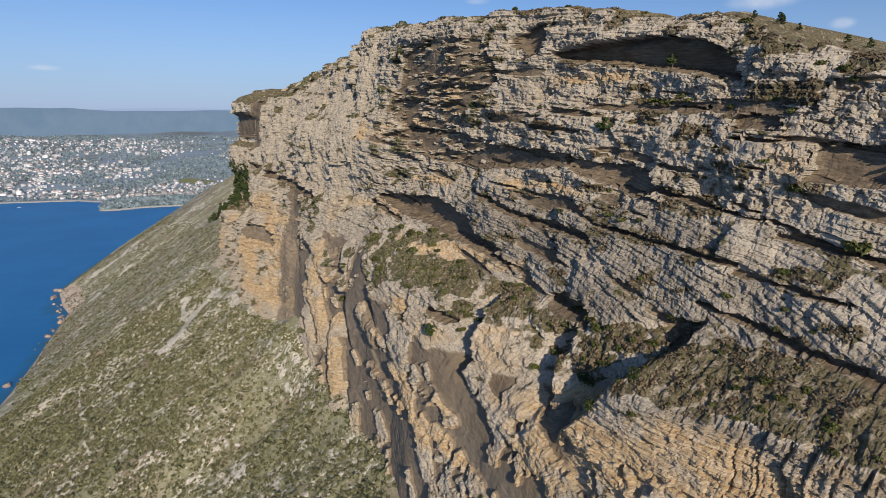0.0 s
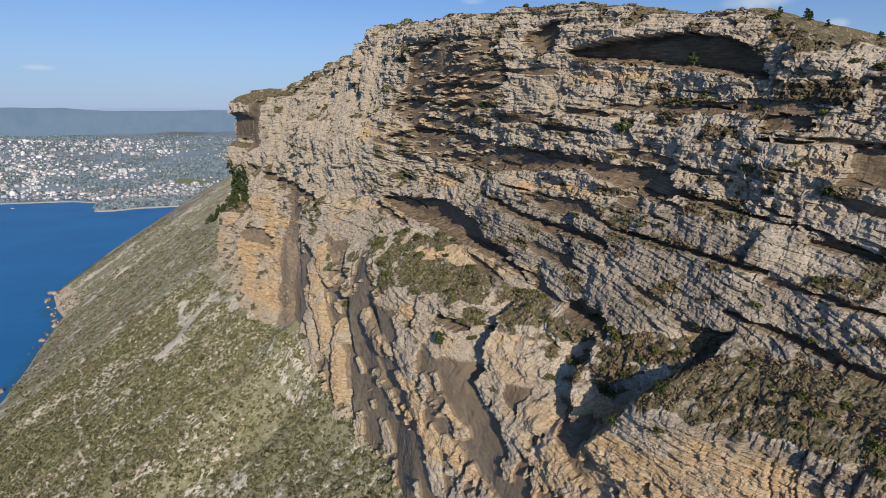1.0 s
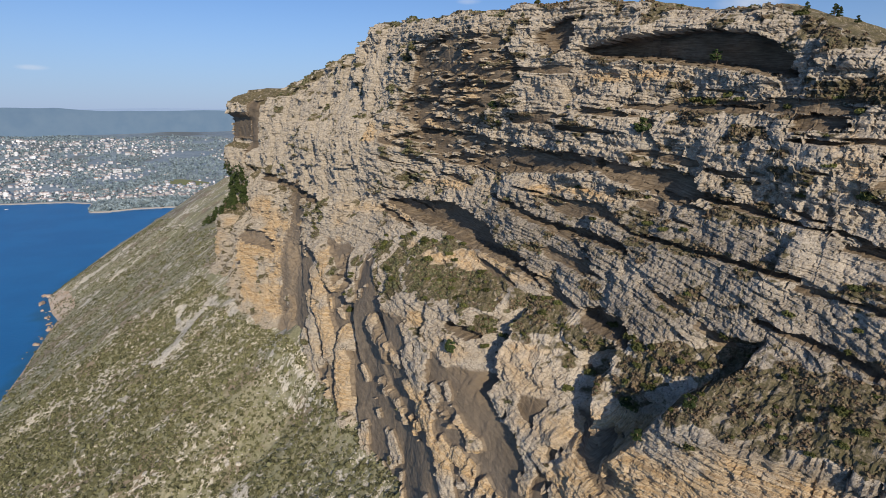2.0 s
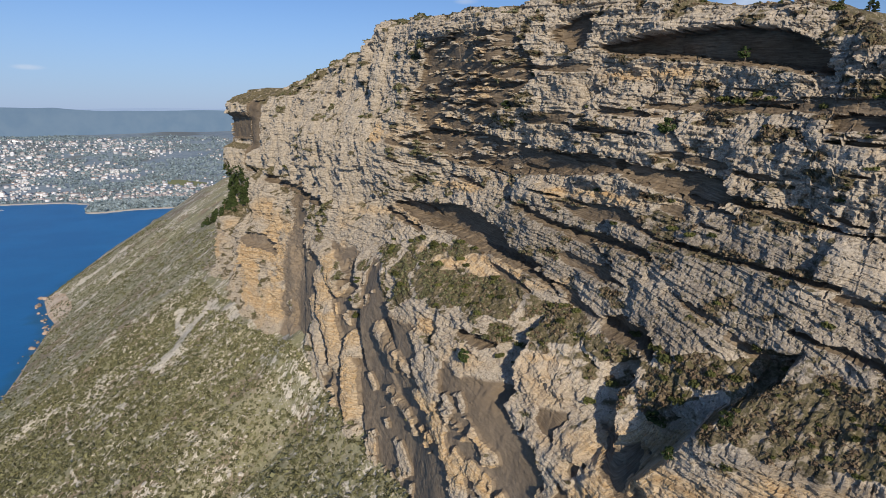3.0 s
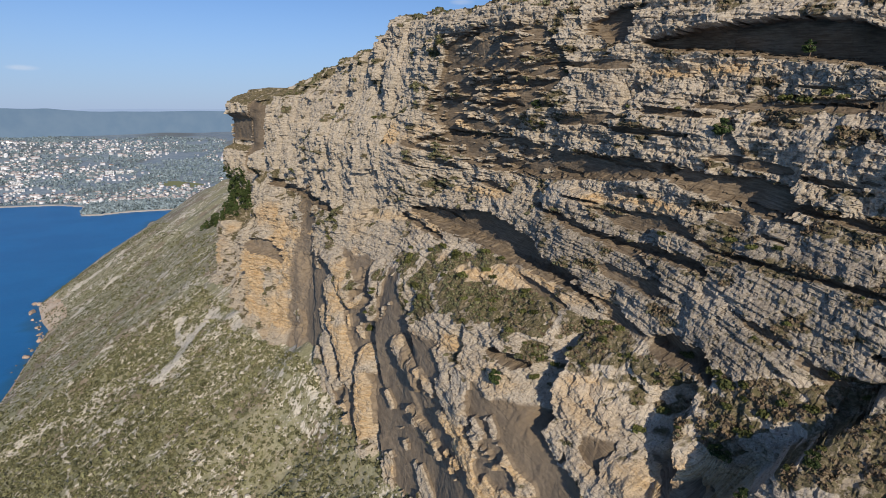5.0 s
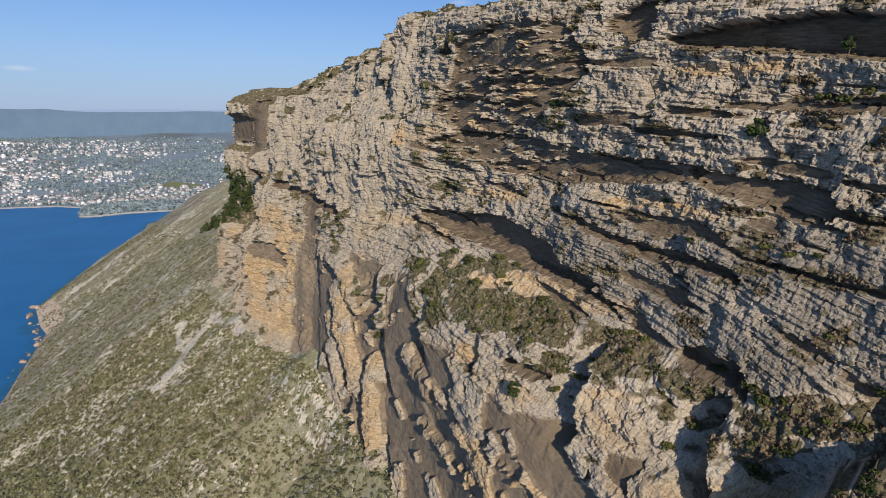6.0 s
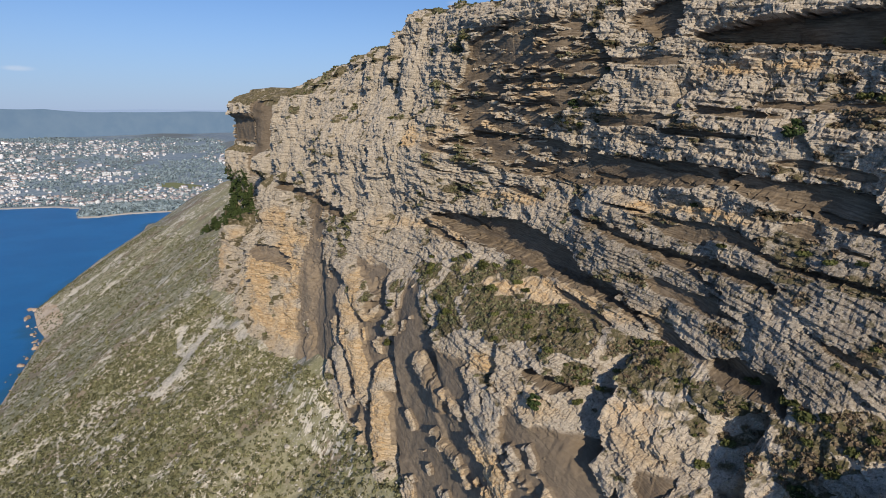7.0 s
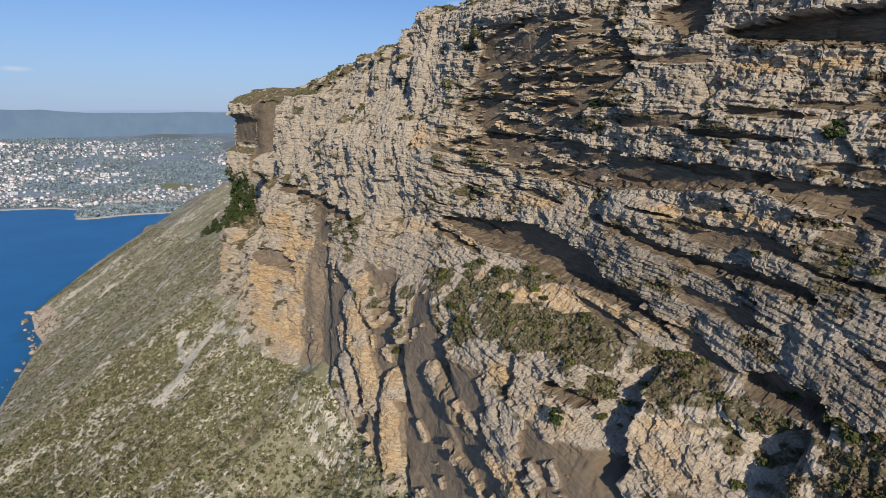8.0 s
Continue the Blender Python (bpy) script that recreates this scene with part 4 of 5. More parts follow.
sea = new("water", grid_mesh("water", WX, WY, 0 * WX + 0.0, {"shallow": shallow}, flat=False))
sea.data.materials.append(WATER)
tagged(sea, "deep blue calm sea water in the bay", "sea", kind="structure")

# A second, paler line of hills, and the hills on the horizon
fa = np.linspace(-0.62, 0.9, 200)
fd = np.array([4700.0, 4740.0])[:, None]
fz = np.stack([fa * 0 + 200, 356 + 7 * fbm(fa * 14, fa * 0, 3, 313) - 14 * smooth(-0.5, -0.62, fa)], 0)
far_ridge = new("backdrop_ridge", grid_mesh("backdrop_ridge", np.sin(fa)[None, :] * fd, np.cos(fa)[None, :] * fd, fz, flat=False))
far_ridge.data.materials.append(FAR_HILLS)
tagged(far_ridge, "very pale hazy ridge behind the nearer hills", "hills", kind="structure")
# Hills on the horizon
ha = np.linspace(-0.86, 0.9, 420)
hd = np.array([4480.0, 4520.0, 4560.0, 4600.0])[:, None]
hx, hy = -np.sin(-ha)[None, :] * hd, np.cos(ha)[None, :] * hd
ridge_line = 338 + lay(ha, ((-0.86, 8), (-0.70, 8), (-0.63, 18), (-0.58, 14), (-0.53, -2), (-0.44, 0), (-0.38, 6), (-0.2, 10), (0.9, 20))) + 5 * fbm(ha * 26, ha * 0, 4, 311)
hz = np.stack([ridge_line * 0 + 60, 0.55 * ridge_line, 0.85 * ridge_line, ridge_line], 0)
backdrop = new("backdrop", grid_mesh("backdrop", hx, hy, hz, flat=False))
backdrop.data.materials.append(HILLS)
tagged(backdrop, "hazy blue wooded hills along the horizon", "hills", kind="structure")


# ---- plants, stones and houses ----
rng = np.random.default_rng(7)


def part(name, me, material, parent, label=""):
    ob = new(name, me)
    if not me.materials:
        me.materials.append(material)
    ob.parent = parent
    if label:
        ob["label"] = label
    return ob


def leaf_cloud(centres, radii, counts, size, g, flatten=0.8):
    """Leaf tufts spread over the outside of round clumps: corners and four-cornered faces."""
    C = np.repeat(centres, counts, 0)
    R = np.repeat(radii, counts)
    d = g.normal(size=(len(C), 3))
    d[:, 2] = np.abs(d[:, 2]) * 1.1 - 0.25
    d /= np.linalg.norm(d, axis=1, keepdims=True)
    p = C + d * (R * g.uniform(0.55, 1.12, len(C)))[:, None] * np.array([1, 1, flatten])
    a = g.normal(size=(len(C), 3)) * 0.75 + d
    a /= np.linalg.norm(a, axis=1, keepdims=True)
    u = np.cross(a, g.normal(size=(len(C), 3)))
    u /= np.linalg.norm(u, axis=1, keepdims=True)
    w = np.cross(a, u)
    h = (np.repeat(size, counts) * g.uniform(0.6, 1.3, len(C)))[:, None]
    verts = np.stack([p - u * h - w * h * 0.7, p + u * h * 0.9 - w * h, p + u * h + w * h * 0.8, p - u * h * 0.7 + w * h + d * h * 0.4], 1).reshape(-1, 3)
    return verts, np.arange(len(verts)).reshape(-1, 4)


def shrub_mesh(seed, lobes=7, leaves=46, tall=0.8):
    """A rounded evergreen bush, about 1 m in radius, from lobes of leaf tufts."""
    g = np.random.default_rng(seed)
    ang, rad = g.uniform(0, 6.28, lobes), g.uniform(0.1, 0.62, lobes)
    c = np.stack([np.cos(ang) * rad, np.sin(ang) * rad, g.uniform(0.1, 0.6, lobes) * tall], 1)
    r = g.uniform(0.3, 0.55, lobes)
    verts, faces = leaf_cloud(c, r, leaves, np.full(lobes, 0.13), g)
    return soup("shrub", verts, faces)


def crown_mesh(seed, kind):
    """Crown of a small pine, 1 m high in all, with gaps between its tiers."""
    g = np.random.default_rng(seed)
    n = 24
    t = g.uniform(0, 1, n)
    spread = (0.34 * (1 - 0.65 * t) if kind == "pointed" else 0.36 * np.sin(0.5 + 2.2 * t)) * g.uniform(0.4, 1.0, n)
    ang = g.uniform(0, 6.28, n)
    low = 0.10 if kind == "pointed" else 0.34
    c = np.stack([np.cos(ang) * spread, np.sin(ang) * spread, low + (0.95 - low) * t], 1)
    verts, faces = leaf_cloud(c, 0.11 * (1.25 - 0.6 * t), 42, np.full(n, 0.034), g, 0.65)
    return soup("crown", verts, faces)


def trunk_mesh(seed):
    """Tapered, slightly bent trunk with four limbs, 1 m high with its crown."""
    g = np.random.default_rng(seed)
    bm = bmesh.new()

    def limb(a, b, r0, r1):
        a, b = Vector(a), Vector(b)
        turn = (b - a).to_track_quat("Z", "Y").to_matrix().to_4x4()
        bmesh.ops.create_cone(bm, cap_ends=True, segments=7, radius1=r0, radius2=r1, depth=(b - a).length, matrix=Matrix.Translation((a + b) / 2) @ turn)

    bend = g.uniform(-0.05, 0.05, 4)
    limb((0, 0, -0.08), (bend[0], bend[1], 0.35), 0.035, 0.026)
    limb((bend[0], bend[1], 0.34), (bend[2], bend[3], 0.8), 0.026, 0.008)
    for k in range(4):
        a = k * 1.6 + g.uniform(0, 1)
        limb((bend[0], bend[1], 0.32 + 0.1 * k), (0.24 * math.cos(a), 0.24 * math.sin(a), 0.45 + 0.12 * k), 0.013, 0.004)
    me = bpy.data.meshes.new("trunk")
    bm.to_mesh(me)
    bm.free()
    return me


def stone_mesh(seed, name="boulder", detail=2):
    """An angular weathered boulder, about 1 m in radius."""
    g = np.random.default_rng(seed)
    bm = bmesh.new()
    bmesh.ops.create_icosphere(bm, subdivisions=detail, radius=1)
    planes = [(Vector(g.normal(size=3)).normalized(), g.uniform(0.55, 0.85)) for _ in range(9)]
    for p in bm.verts:
        for q, d in planes:
            over = p.co.dot(q) - d
            if over > 0:
                p.co -= q * over
        p.co *= 1 + 0.06 * g.uniform(-1, 1)
        p.co.z *= 0.75
    me = bpy.data.meshes.new(name)
    bm.to_mesh(me)
    bm.free()
    return me


def slab_mesh(seed):
    """A jointed bed of rock: a chipped slab with a broken front, about 1 x 1 x 1 m."""
    g = np.random.default_rng(seed)
    bm = bmesh.new()
    bmesh.ops.create_cube(bm, size=1)
    bmesh.ops.subdivide_edges(bm, edges=[e for e in bm.edges if abs((e.verts[0].co - e.verts[1].co).x) > 0.5], cuts=3)
    for p in bm.verts:
        x = p.co.x
        p.co.x += g.uniform(-0.1, 0.1)
        p.co.y += g.uniform(-0.16, 0.16)
        p.co.z = p.co.z * (1 - 0.6 * abs(x) ** 1.5) + g.uniform(-0.1, 0.1)
    bmesh.ops.bevel(bm, geom=list(bm.edges), offset=0.05, segments=1, affect="EDGES", clamp_overlap=True)
    me = bpy.data.meshes.new("block")
    bm.to_mesh(me)
    bm.free()
    return me


SHRUBS = [shrub_mesh(100 + k, 6 + k % 3, 44, 0.7 + 0.1 * (k % 3)) for k in range(6)]
for me in SHRUBS:
    me.materials.append(LEAF)
STONES = [stone_mesh(200 + k) for k in range(6)]
for me in STONES:
    me.materials.append(BOULDER)
SLABS = [slab_mesh(300 + k) for k in range(8)]
for me in SLABS:
    me.materials.append(BLOCK)


def shrub(place, radius, label="dark green evergreen bush on a rocky ledge", group="bushes on the cliff"):
    ob = new("shrub", SHRUBS[int(rng.integers(6))])
    ob.location = (place[0], place[1], place[2] - 0.15 * radius)
    ob.rotation_euler = (0, 0, rng.uniform(0, 6.28))
    ob.scale = (radius, radius * rng.uniform(0.8, 1.1), radius * rng.uniform(0.75, 1.1))
    return tagged(ob, label, "bush", group)


def tree(place, height, kind="round", label="small dark green pine with a bare trunk", group="pines", seed=0):
    base = new("pine_tree")
    base.location, base.rotation_euler, base.scale = place, (0, 0, rng.uniform(0, 6.28)), (height, height, height)
    part("trunk", trunk_mesh(seed), BARK, base, "grey-brown trunk")
    part("crown", crown_mesh(seed + 50, kind), PINE, base)
    return tagged(base, label, "tree", group)


# Bushes that stand out on the face: s, height, radius
for s0, z0, r in ((9, 217, 3.6), (14, 217, 2.8), (16, 208, 3.4), (-43, 212, 4.4), (-38, 214, 3.2), (-24, 214, 3.0), (-48, 214, 3.0), (-50, 194, 2.2), (9, 268, 2.6), (-24, 267, 2.8), (-103, 247, 2.6), (-120, 257, 4.5),
                  (-122, 258, 3.8), (-88, 236, 2.4), (-107, 236, 2.2), (152, 202, 2.6), (160, 196, 3.0), (-6, 256, 2.0), (0, 303, 2.2), (54, 320, 2.6), (22, 304, 2.2), (-40, 305, 3.0),
                  (-46, 308, 3.2), (-52, 306, 2.6), (-34, 306, 2.8), (-30, 257, 3.0), (-38, 256, 2.6), (-46, 257, 2.4), (100, 229, 3.2), (112, 231, 3.0), (94, 230, 2.8), (85, 222, 3.0),
                  (76, 226, 2.8), (70, 224, 2.6), (120, 228, 2.6), (98, 220, 2.6), (50, 222, 2.4), (44, 216, 2.6), (60, 217, 2.4), (230, 236, 2.2), (248, 250, 2.2), (262, 240, 2.0), (196, 252, 1.6),
                  (-100, 275, 3.0), (-88, 284, 2.4), (-70, 303, 2.8), (-84, 306, 3.0), (-92, 301, 2.6), (-108, 312, 3.0), (-96, 318, 2.8), (140, 226, 2.4), (134, 222, 2.8), (22, 200, 3.2), (26, 194, 2.8), (19, 206, 2.6), (-24, 196, 3.0), (-20, 190, 2.6), (-52, 202, 3.2), (-56, 208, 3.0), (-46, 196, 2.6), (-60, 213, 2.8), (152, 184, 3.4), (156, 176, 3.0), (148, 190, 2.8)):
    shrub(on_cliff(s0, z0), r)
# Trees
for k, (s0, z0, h, label) in enumerate(((38, 188, 9.0, "round green pine leaning from a pale rock spur"), (-75, 208, 6.5, "small bright green pine above a dark cleft"),
                                        (-62, 192, 6.0, "bushy light green pine in a gully", ), (-48, 192, 6.5, "slender green pine at the rim of a spur"), (-20, 291, 9.0, "tall thin pine on a limestone ledge"), (66, 302, 6.0, "small pine in a brown rock hollow"),
                                        (-37, 320, 6.5, "small pine below an overhanging roof of rock"))):
    tree(on_cliff(s0, z0), h, "round", label, "pines on the cliff", 400 + k)
for k, (s0, back, h) in enumerate(((-60, 17, 3.6), (-68, 22, 4.6), (-71, 17, 4.0), (-76, 22, 3.4), (-96, 17, 3.6), (-101, 22, 4.2), (-122, 17, 4.0), (-126, 22, 3.6))):
    tree(on_top(s0, back), h, "pointed", "dark green pine on the plateau edge against the sky", "pines on the plateau", 420 + k)
# real pines, packed denser so their dark green stands in for missing shade
for k in range(90):
    s0, z0 = rng.uniform(598, 692), rng.uniform(165, 226)
    tree(on_cliff(s0, z0), rng.uniform(12, 18), "pointed", "dark pine in the shade below the rock pillar", "pines below the pillar", 440 + k)
for k in range(46):
    s0 = rng.uniform(378, 480)
    tree(on_cliff(s0, rng.uniform(196, 225)), rng.uniform(7, 10), "pointed", "dark pine in the shade behind the rock buttress", "pines behind the buttress", 480 + k)
for s0, back, r in ((300, 2.8, 2.2), (305, 4, 2.4), (311, 2.8, 1.8), (292, 4, 1.6), (60, 13, 2.2), (68, 10, 2.4), (75, 13, 2.0), (84, 10, 2.4), (90, 13, 1.8), (-6, 22, 2.0), (-14, 28, 2.0), (10, 22, 1.8),
                    (100, 17, 1.8), (46, 10, 2.0), (-30, 17, 2.2), (-42, 13, 2.4), (-50, 22, 2.2)):
    shrub(on_top(s0, back), r, "low dark bush on the plateau edge", "bushes on the plateau")
# More bushes wherever the face leans back
spots = np.argwhere((veg > 0.72) & (CS < 330) & (CS > -150) & (np.arange(CZ.shape[0])[:, None] > len(BACK) - 6))
bench = spots[(CZ[spots[:, 0], spots[:, 1]] < 234) & (CZ[spots[:, 0], spots[:, 1]] > 190)]
for i, j in np.concatenate([spots[rng.integers(0, len(spots), 105)], bench[rng.integers(0, len(bench), 115)]]):
    shrub((CX[i, j], CY[i, j], CZ[i, j]), 0.9 + 1.9 * rng.uniform(0, 1) ** 2)

# Low scrub over ledges and plateau, and over the hillside
pick = spots[rng.integers(0, len(spots), 17000)]
pick = pick[(CS[pick[:, 0], pick[:, 1]] > -55) | (rng.uniform(0, 1, len(pick)) < 0.55)]
pick = pick[fbm(CS[pick[:, 0], pick[:, 1]] / 7, CN[pick[:, 0], pick[:, 1]] / 5, 3, 131) > rng.uniform(-0.25, 0.25, len(pick))]
cen = np.stack([CX[pick[:, 0], pick[:, 1]], CY[pick[:, 0], pick[:, 1]], CZ[pick[:, 0], pick[:, 1]]], 1)
rad = rng.uniform(0.35, 1.05, len(cen))
order = np.argsort(cen[:, 0] + 26 * rng.normal(size=len(cen)))
cen = cen[order]
half = int(len(cen) * 0.55)
for name, mat, c, r, label in (("ledge_scrub", LEAF_STUFF, cen[:half], rad[:half], "low olive green scrub on the cliff ledges"), ("dry_scrub", HEATH, cen[half:], rad[half:], "dry reddish brown heath on the cliff ledges")):
    ob = new(name, soup(name, *leaf_cloud(c, r, 9, r * 0.45, rng, 0.75)))
    ob.data.materials.append(mat)
    tagged(ob, label, "scrub", kind="stuff")


def spread(count, s0, s1, n0, n1, keep):
    """Random places on the hillside, thinned by keep(s, n)."""
    s, n = rng.uniform(s0, s1, count), rng.uniform(n0, n1, count)
    m = keep(s, n) > rng.uniform(0, 1, count)
    s, n = s[m], n[m]
    z = slope_height(s, n)
    m = z > 4
    x, y = plan(s[m], n[m])
    return np.stack([x, y, z[m]], 1)


def greens(s, n):
    return (0.45 + 0.55 * smooth(0.35, -0.25, stony(s, n))) * (1 - smooth(0.3, 0.6, stripes(s, n)))


cen = np.concatenate([spread(30000, 60, 480, 50, 270, greens), spread(12000, 480, 1100, -30, 240, greens)])
near = np.clip((620 - cen[:, 1]) / 300, 0, 1)
rad = rng.uniform(0.5, 1.35, len(cen)) * (1 + 0.8 * (rng.uniform(0, 1, len(cen)) > 0.93)) * (1 + 0.25 * near)
ob = new("garrigue", soup("garrigue", *leaf_cloud(cen, rad, 8, rad * 0.5, rng, 0.75)))
ob.data.materials.append(LEAF_STUFF)
tagged(ob, "low olive green garrigue bushes over the hillside", "scrub", kind="stuff")


def stones_at(s, n):
    return np.maximum(smooth(0.0, 0.4, stony(s, n)), 0.8 * smooth(0.3, 0.6, stripes(s, n)))


cen = np.concatenate([spread(9000, 60, 480, 50, 270, stones_at), spread(2500, 480, 900, -30, 240, stones_at)])
sv, sf = [], []
SMALL = [stone_mesh(240 + k, "stone", 1) for k in range(6)]
proto = [np.array([p.co for p in me.vertices]) for me in SMALL]
protof = [np.array([p.vertices for p in me.polygons]) for me in SMALL]
base_count = 0
for c in cen:
    k = int(rng.integers(6))
    a, r = rng.uniform(0, 6.28), 0.4 + 1.0 * rng.uniform(0, 1) ** 3
    q = proto[k] * r * np.array([1, 1, 0.7])
    q = np.stack([q[:, 0] * math.cos(a) - q[:, 1] * math.sin(a), q[:, 0] * math.sin(a) + q[:, 1] * math.cos(a), q[:, 2]], 1)
    sv.append(q + c)
    sf.append(protof[k] + base_count)
    base_count += len(q)
ob = new("loose_stones", soup("loose_stones", np.concatenate(sv), np.concatenate(sf)))
ob.data.materials.append(BOULDER)
tagged(ob, "pale limestone stones scattered over the hillside", "stones", kind="stuff")
for c in spread(260, 90, 460, 60, 240, stones_at)[:90]:
    ob = new("boulder", STONES[int(rng.integers(6))])
    r = rng.uniform(1.0, 2.4)
    ob.location, ob.scale, ob.rotation_euler = (c[0], c[1], c[2] + 0.1 * r), (r, r * rng.uniform(0.7, 1.2), r), (0, 0, rng.uniform(0, 6.28))
    tagged(ob, "pale grey limestone boulder lying on the scrubby hillside", "boulder", "boulders on the hillside")
for k in range(34):
    s0, n0 = rng.uniform(640, 770), rng.uniform(-62, -38)
    x, y = plan(s0, n0)
    tree((x, y, float(slope_height(np.array(s0), np.array(n0))) - 0.4), rng.uniform(9, 15), "pointed", "dark pine on the crest of the hillside", "pines on the hillside crest", 560 + k)
# Rocks in the water along the shore
ROCKS = [stone_mesh(260 + k, "shore_rock") for k in range(4)]
for me in ROCKS:
    me.materials.append(SHORE_ROCK)
for k in range(34):
    s0 = rng.uniform(580, 990) if k % 2 else rng.normal(860, 60)
    n0 = 60 + lay(s0, HEAD) / 0.58 + rng.uniform(-6, 9)
    x, y = plan(s0, n0)
    ob = new("shore_rock", ROCKS[int(rng.integers(4))])
    r = 1.2 + 4.0 * rng.uniform(0, 1) ** 2.5
    ob.location, ob.scale, ob.rotation_euler = (x, y, 0.2 * r), (r, r * rng.uniform(0.7, 1.2), r), (0, 0, rng.uniform(0, 6.28))
    tagged(ob, "pinkish limestone rock standing at the waterline", "rock", "rocks along the shore")


def house_meshes(w, d, h):
    """Walls and tiled gable roof of a small house."""
    e, up = 0.5, h + 0.28 * d
    wall = [(-w / 2, -d / 2, -3), (w / 2, -d / 2, -3), (w / 2, d / 2, -3), (-w / 2, d / 2, -3), (-w / 2, -d / 2, h), (w / 2, -d / 2, h), (w / 2, d / 2, h), (-w / 2, d / 2, h), (-w / 2, 0, up - 0.1), (w / 2, 0, up - 0.1)]
    wf = [(0, 1, 5), (0, 5, 4), (2, 3, 7), (2, 7, 6), (1, 2, 6), (1, 6, 5), (3, 0, 4), (3, 4, 7), (4, 8, 7), (5, 6, 9), (4, 5, 9), (4, 9, 8), (6, 7, 8), (6, 8, 9)]
    roof = [(-w / 2 - e, -d / 2 - e, h - 0.2), (w / 2 + e, -d / 2 - e, h - 0.2), (w / 2 + e, d / 2 + e, h - 0.2), (-w / 2 - e, d / 2 + e, h - 0.2), (-w / 2 - e, 0, up), (w / 2 + e, 0, up)]
    roof = roof + [(x, y, z + 0.35) for x, y, z in roof]
    rf = [(6, 7, 11), (6, 11, 10), (8, 9, 10), (8, 10, 11), (0, 4, 5), (0, 5, 1), (2, 5, 4), (2, 4, 3), (0, 1, 7), (0, 7, 6), (2, 3, 9), (2, 9, 8), (0, 6, 10), (0, 10, 4), (3, 4, 10), (3, 10, 9), (1, 5, 11), (1, 11, 7), (2, 8, 11), (2, 11, 5)]
    return (np.array(wall, float), np.array(wf)), (np.array(roof, float), np.array(rf))


KINDS = [house_meshes(*q) for q in ((8, 6.5, 4), (10, 7, 4.5), (7, 6.5, 5.5), (12, 8, 5), (9, 6.5, 3.5), (18, 9, 7.5))]
HOUSES = []
for wall, roof in KINDS:
    a, b = soup("house_wall", *wall), soup("roof", *roof)
    a.materials.append(WALL_WHITE), b.materials.append(ROOF_TILE)
    HOUSES.append((a, b))


def town(count, near, far):
    """House places across the bay, thicker in the quarters of the town."""
    out = []
    while len(out) < count:
        y = near + (far - near) * rng.uniform(0, 1) ** 1.25
        x = y * rng.uniform(-0.90, -0.36)
        d = y - float(coast(x))
        thick = 0.34 + 2.0 * float(fbm(np.array(x / 330), np.array(y / 260), 3, 411)) + 1.5 * math.exp(-((x + 2250) / 420) ** 2 - ((y - 3080) / 160) ** 2) + 1.2 * math.exp(-((x + 1790) / 200) ** 2 - ((y - 3350) / 90) ** 2)
        if d < 35 or (x > -1190 and d < 170) or rng.uniform(0, 1) > thick * (1.0 if y < 3250 or x > -2000 else 0.5):
            continue
        out.append((x, y, float(land_height(np.array(x), np.array(y)))))
    return out


for x, y, z in town(300, 2010, 3000):
    base = new("house")
    base.location, base.rotation_euler = (x, y, z), (0, 0, rng.uniform(0, 6.28))
    k = int(rng.choice(6, p=(0.26, 0.2, 0.2, 0.14, 0.14, 0.06)))
    part("house_wall", HOUSES[k][0], WALL_WHITE, base)
    part("roof", HOUSES[k][1], ROOF_TILE, base, "low terracotta tile roof")
    tagged(base, "pale plastered house with a low tiled roof among trees", "house", "houses of the town")
tv, tf, tm, count = [], [], [], 0
for x, y, z in town(1500, 2010, 3600):
    k, a, size = int(rng.integers(6)), rng.uniform(0, 6.28), rng.uniform(0.8, 1.0) + 0.9 * rng.uniform(0, 1) ** 4
    for m, (q, f) in enumerate(KINDS[k]):
        q = q * size
        tv.append(np.stack([q[:, 0] * math.cos(a) - q[:, 1] * math.sin(a) + x, q[:, 0] * math.sin(a) + q[:, 1] * math.cos(a) + y, q[:, 2] + z], 1))
        tf.append(f + count)
        tm.append(np.full(len(f), m))
        count += len(q)
ob = new("distant_houses", soup("distant_houses", np.concatenate(tv), np.concatenate(tf)))
ob.data.materials.append(WALLS_STUFF), ob.data.materials.append(ROOFS_STUFF)
ob.data.polygons.foreach_set("material_index", np.concatenate(tm).astype(np.int32))
tagged(ob, "crowded pale houses of the seaside town", "houses", kind="stuff")


def wood(count):
    """Places of trees between the houses."""
    y = 1760 + 2000 * rng.uniform(0, 1, count) ** 1.2
    x = y * rng.uniform(-0.92, -0.36, count)
    m = (y - coast(x) > 22) & (fbm(x / 120, y / 120, 3, 421) > -0.25)
    return np.stack([x[m], y[m], land_height(x[m], y[m]) + 1.5], 1)


x = rng.uniform(-1150, -800, 900)
y = coast(x) + rng.uniform(14, 150, 900)
cen = np.concatenate([wood(12000), np.stack([x, y, land_height(x, y) + 2.5], 1)])
rad = rng.uniform(3.0, 6.5, len(cen))
rad[-900:] *= 1.25
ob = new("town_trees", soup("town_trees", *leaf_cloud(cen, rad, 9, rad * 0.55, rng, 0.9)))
ob.data.materials.append(HAZY_HILLTREE)
tagged(ob, "haze-blue trees between the houses of the town", "trees", kind="stuff")


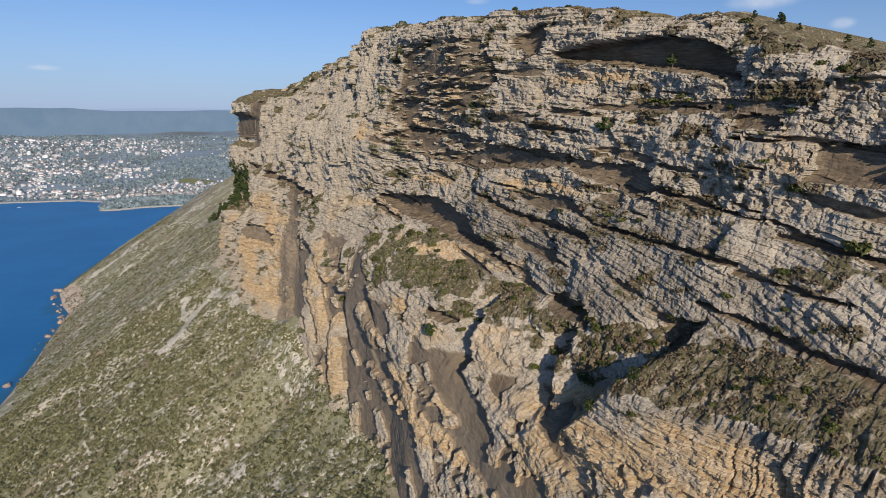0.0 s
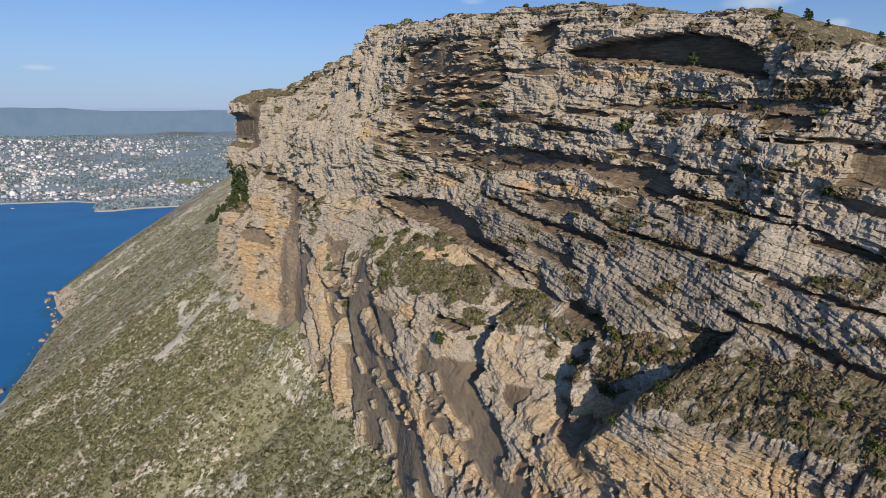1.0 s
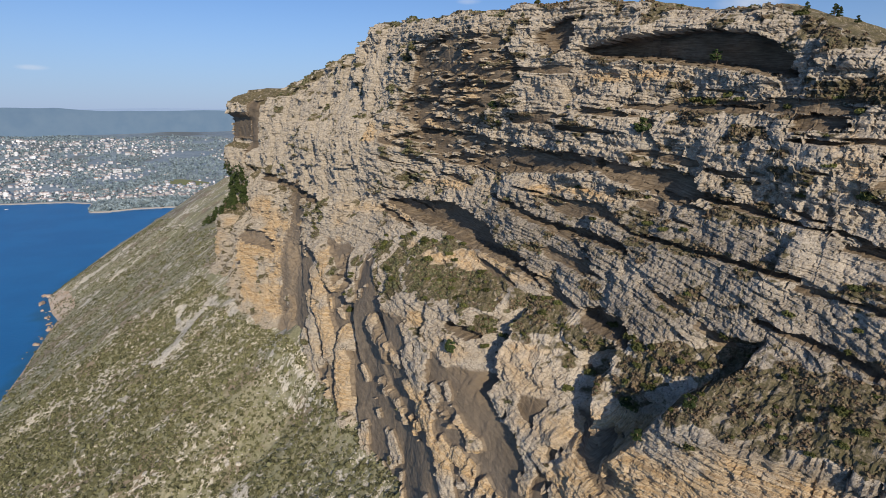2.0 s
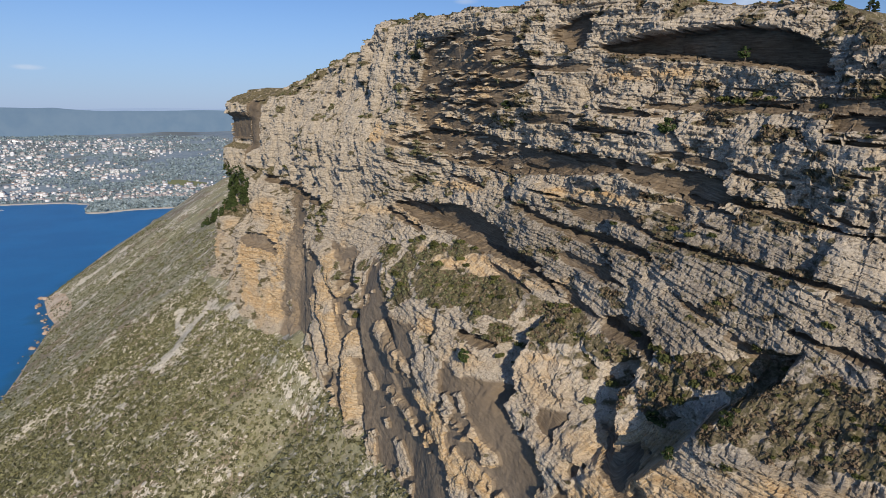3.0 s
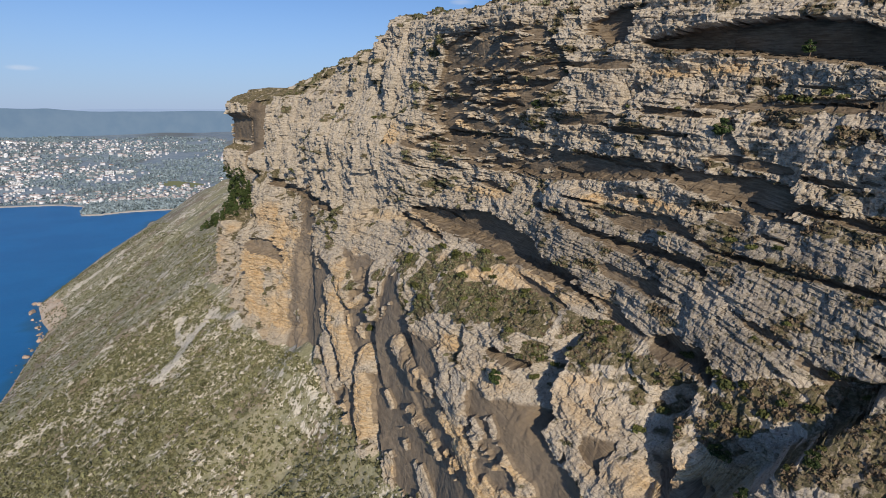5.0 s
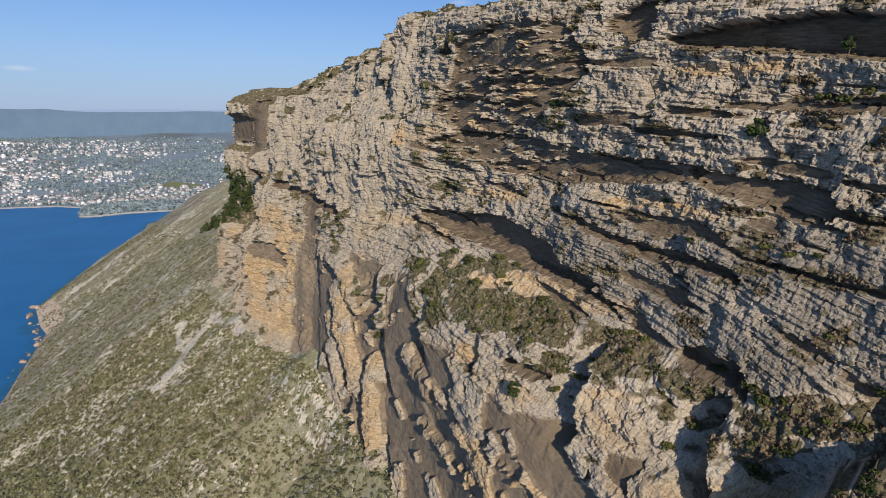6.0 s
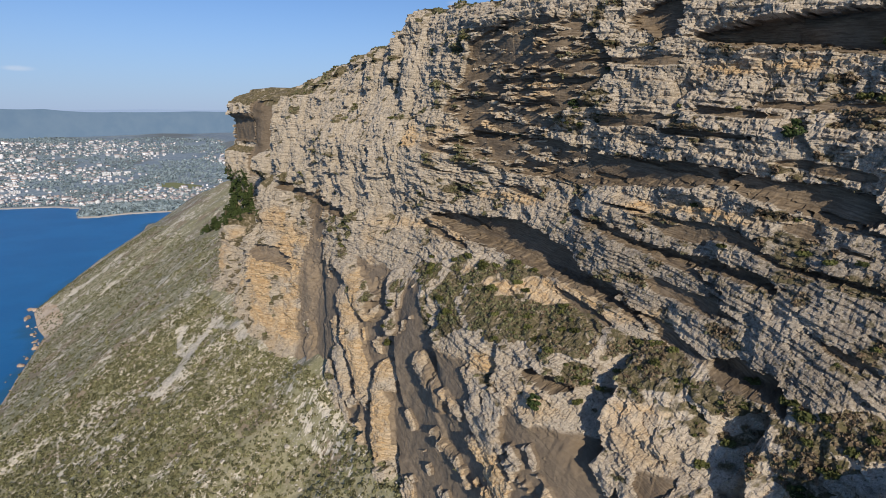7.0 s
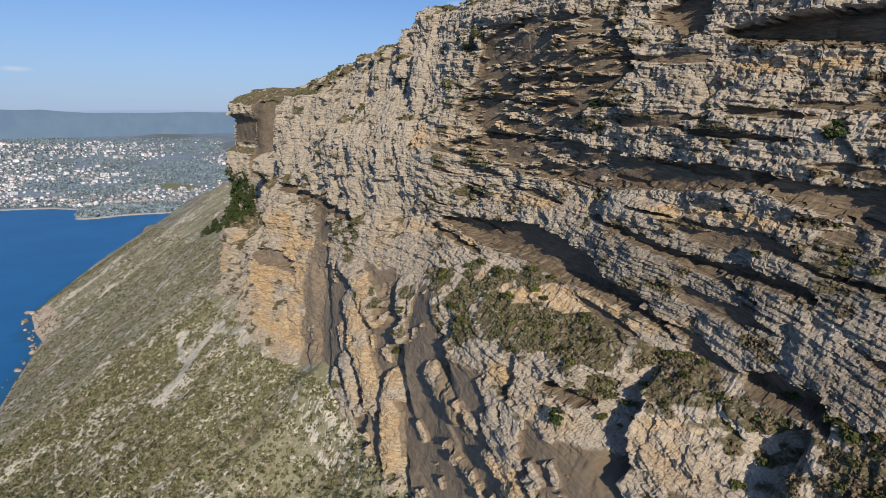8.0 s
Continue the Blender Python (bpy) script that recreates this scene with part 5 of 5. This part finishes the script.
def box_mesh(name, *boxes, bevel=0.0):
    """Boxes given by centre and size, joined into one mesh."""
    bm = bmesh.new()
    for c, size in boxes:
        bmesh.ops.create_cube(bm, size=1, matrix=Matrix.Translation(c) @ Matrix.Diagonal((*size, 1)))
    if bevel:
        bmesh.ops.bevel(bm, geom=list(bm.edges), offset=bevel, segments=1, affect="EDGES", clamp_overlap=True)
    me = bpy.data.meshes.new(name)
    bm.to_mesh(me)
    bm.free()
    return me


def apartment(x, y, turn, length, storeys):
    """A flat-roofed block of flats with rows of windows and balconies."""
    base = new("apartment_block")
    base.location, base.rotation_euler = (x, y, float(land_height(np.array([x]), np.array([y]))[0])), (0, 0, turn)
    high = 3.0 * storeys
    part("house_wall", box_mesh("house_wall", ((0, 0, high / 2 - 2), (length, 12, high + 4))), WALL_WHITE, base)
    part("roof", box_mesh("roof", ((0, 0, high + 0.3), (length + 0.8, 12.8, 0.6)), ((length * 0.2, 0, high + 1.4), (4, 4, 1.8))), WALL_WHITE, base)
    for k in range(storeys):
        part("balcony", box_mesh("balcony", ((0, -6.7, 3.0 * k + 0.6), (length - 2, 1.4, 1.2))), WALL_WHITE, base)
        for j in range(int(length // 5)):
            part("window", box_mesh("window", ((-length / 2 + 3 + 5 * j, -6.05, 3.0 * k + 1.9), (2.2, 0.14, 1.5))), GLASS_DARK, base, "dark window")
    return tagged(base, "white flat-roofed block of flats in the town", "building", "blocks of flats")


for x, y, turn, length, storeys in ((-1470, 2590, 0.5, 34, 5), (-1432, 2606, 0.5, 30, 4), (-1400, 2632, 0.45, 26, 4), (-1960, 2560, 0.7, 40, 4), (-2010, 2480, 0.7, 36, 3), (-1700, 2330, 0.6, 32, 4), (-1620, 2230, 0.6, 34, 3)):
    apartment(x, y, turn, length, storeys)

boat = new("motor_boat")
boat.location, boat.rotation_euler = (-1432, 1850, 0.0), (0, 0, 0.4)
bm = bmesh.new()
bmesh.ops.create_cube(bm, size=1, matrix=Matrix.Diagonal((11, 3.4, 1.6, 1)))
bmesh.ops.subdivide_edges(bm, edges=list(bm.edges), cuts=3, use_grid_fill=True)
for p in bm.verts:
    taper = 1 - 0.95 * max(0.0, (p.co.x - 1) / 4.5) ** 2
    p.co.y *= taper * (1 if p.co.z > 0 else 0.6)
hull = bpy.data.meshes.new("hull")
bm.to_mesh(hull)
bm.free()
part("hull", hull, WALL_WHITE, boat, "white hull")
part("cabin", box_mesh("cabin", ((-0.5, 0, 1.5), (3.6, 2.2, 1.6)), bevel=0.2), WALL_WHITE, boat)
tagged(boat, "small white motor boat on the blue bay", "boat")

# Slabs of harder beds that stand out of the recessed wall
def block(s, z, length, high, deep, name="block"):
    x, y, z = on_cliff(s, z)
    ob = new(name, SLABS[int(rng.integers(8))])
    ob.parent = cliff
    ob.location = (x - 0.785 * deep * 0.12, y - 0.62 * deep * 0.12, z)
    ob.rotation_euler = (rng.uniform(-0.12, 0.12), math.atan(0.1) + rng.uniform(-0.08, 0.08), math.atan2(0.785, -0.62) + rng.uniform(-0.3, 0.3))
    ob.scale = (length, deep, high)
    return ob


for s0, s1, z0, z1, count in ((68, 134, 292, 340, 40), (60, 140, 275, 290, 14)):
    for _ in range(count):
        block(rng.uniform(s0, s1), rng.uniform(z0, z1), 2.0 + 4.5 * rng.uniform(0, 1) ** 2, rng.uniform(0.6, 1.5), rng.uniform(1.8, 3.4))
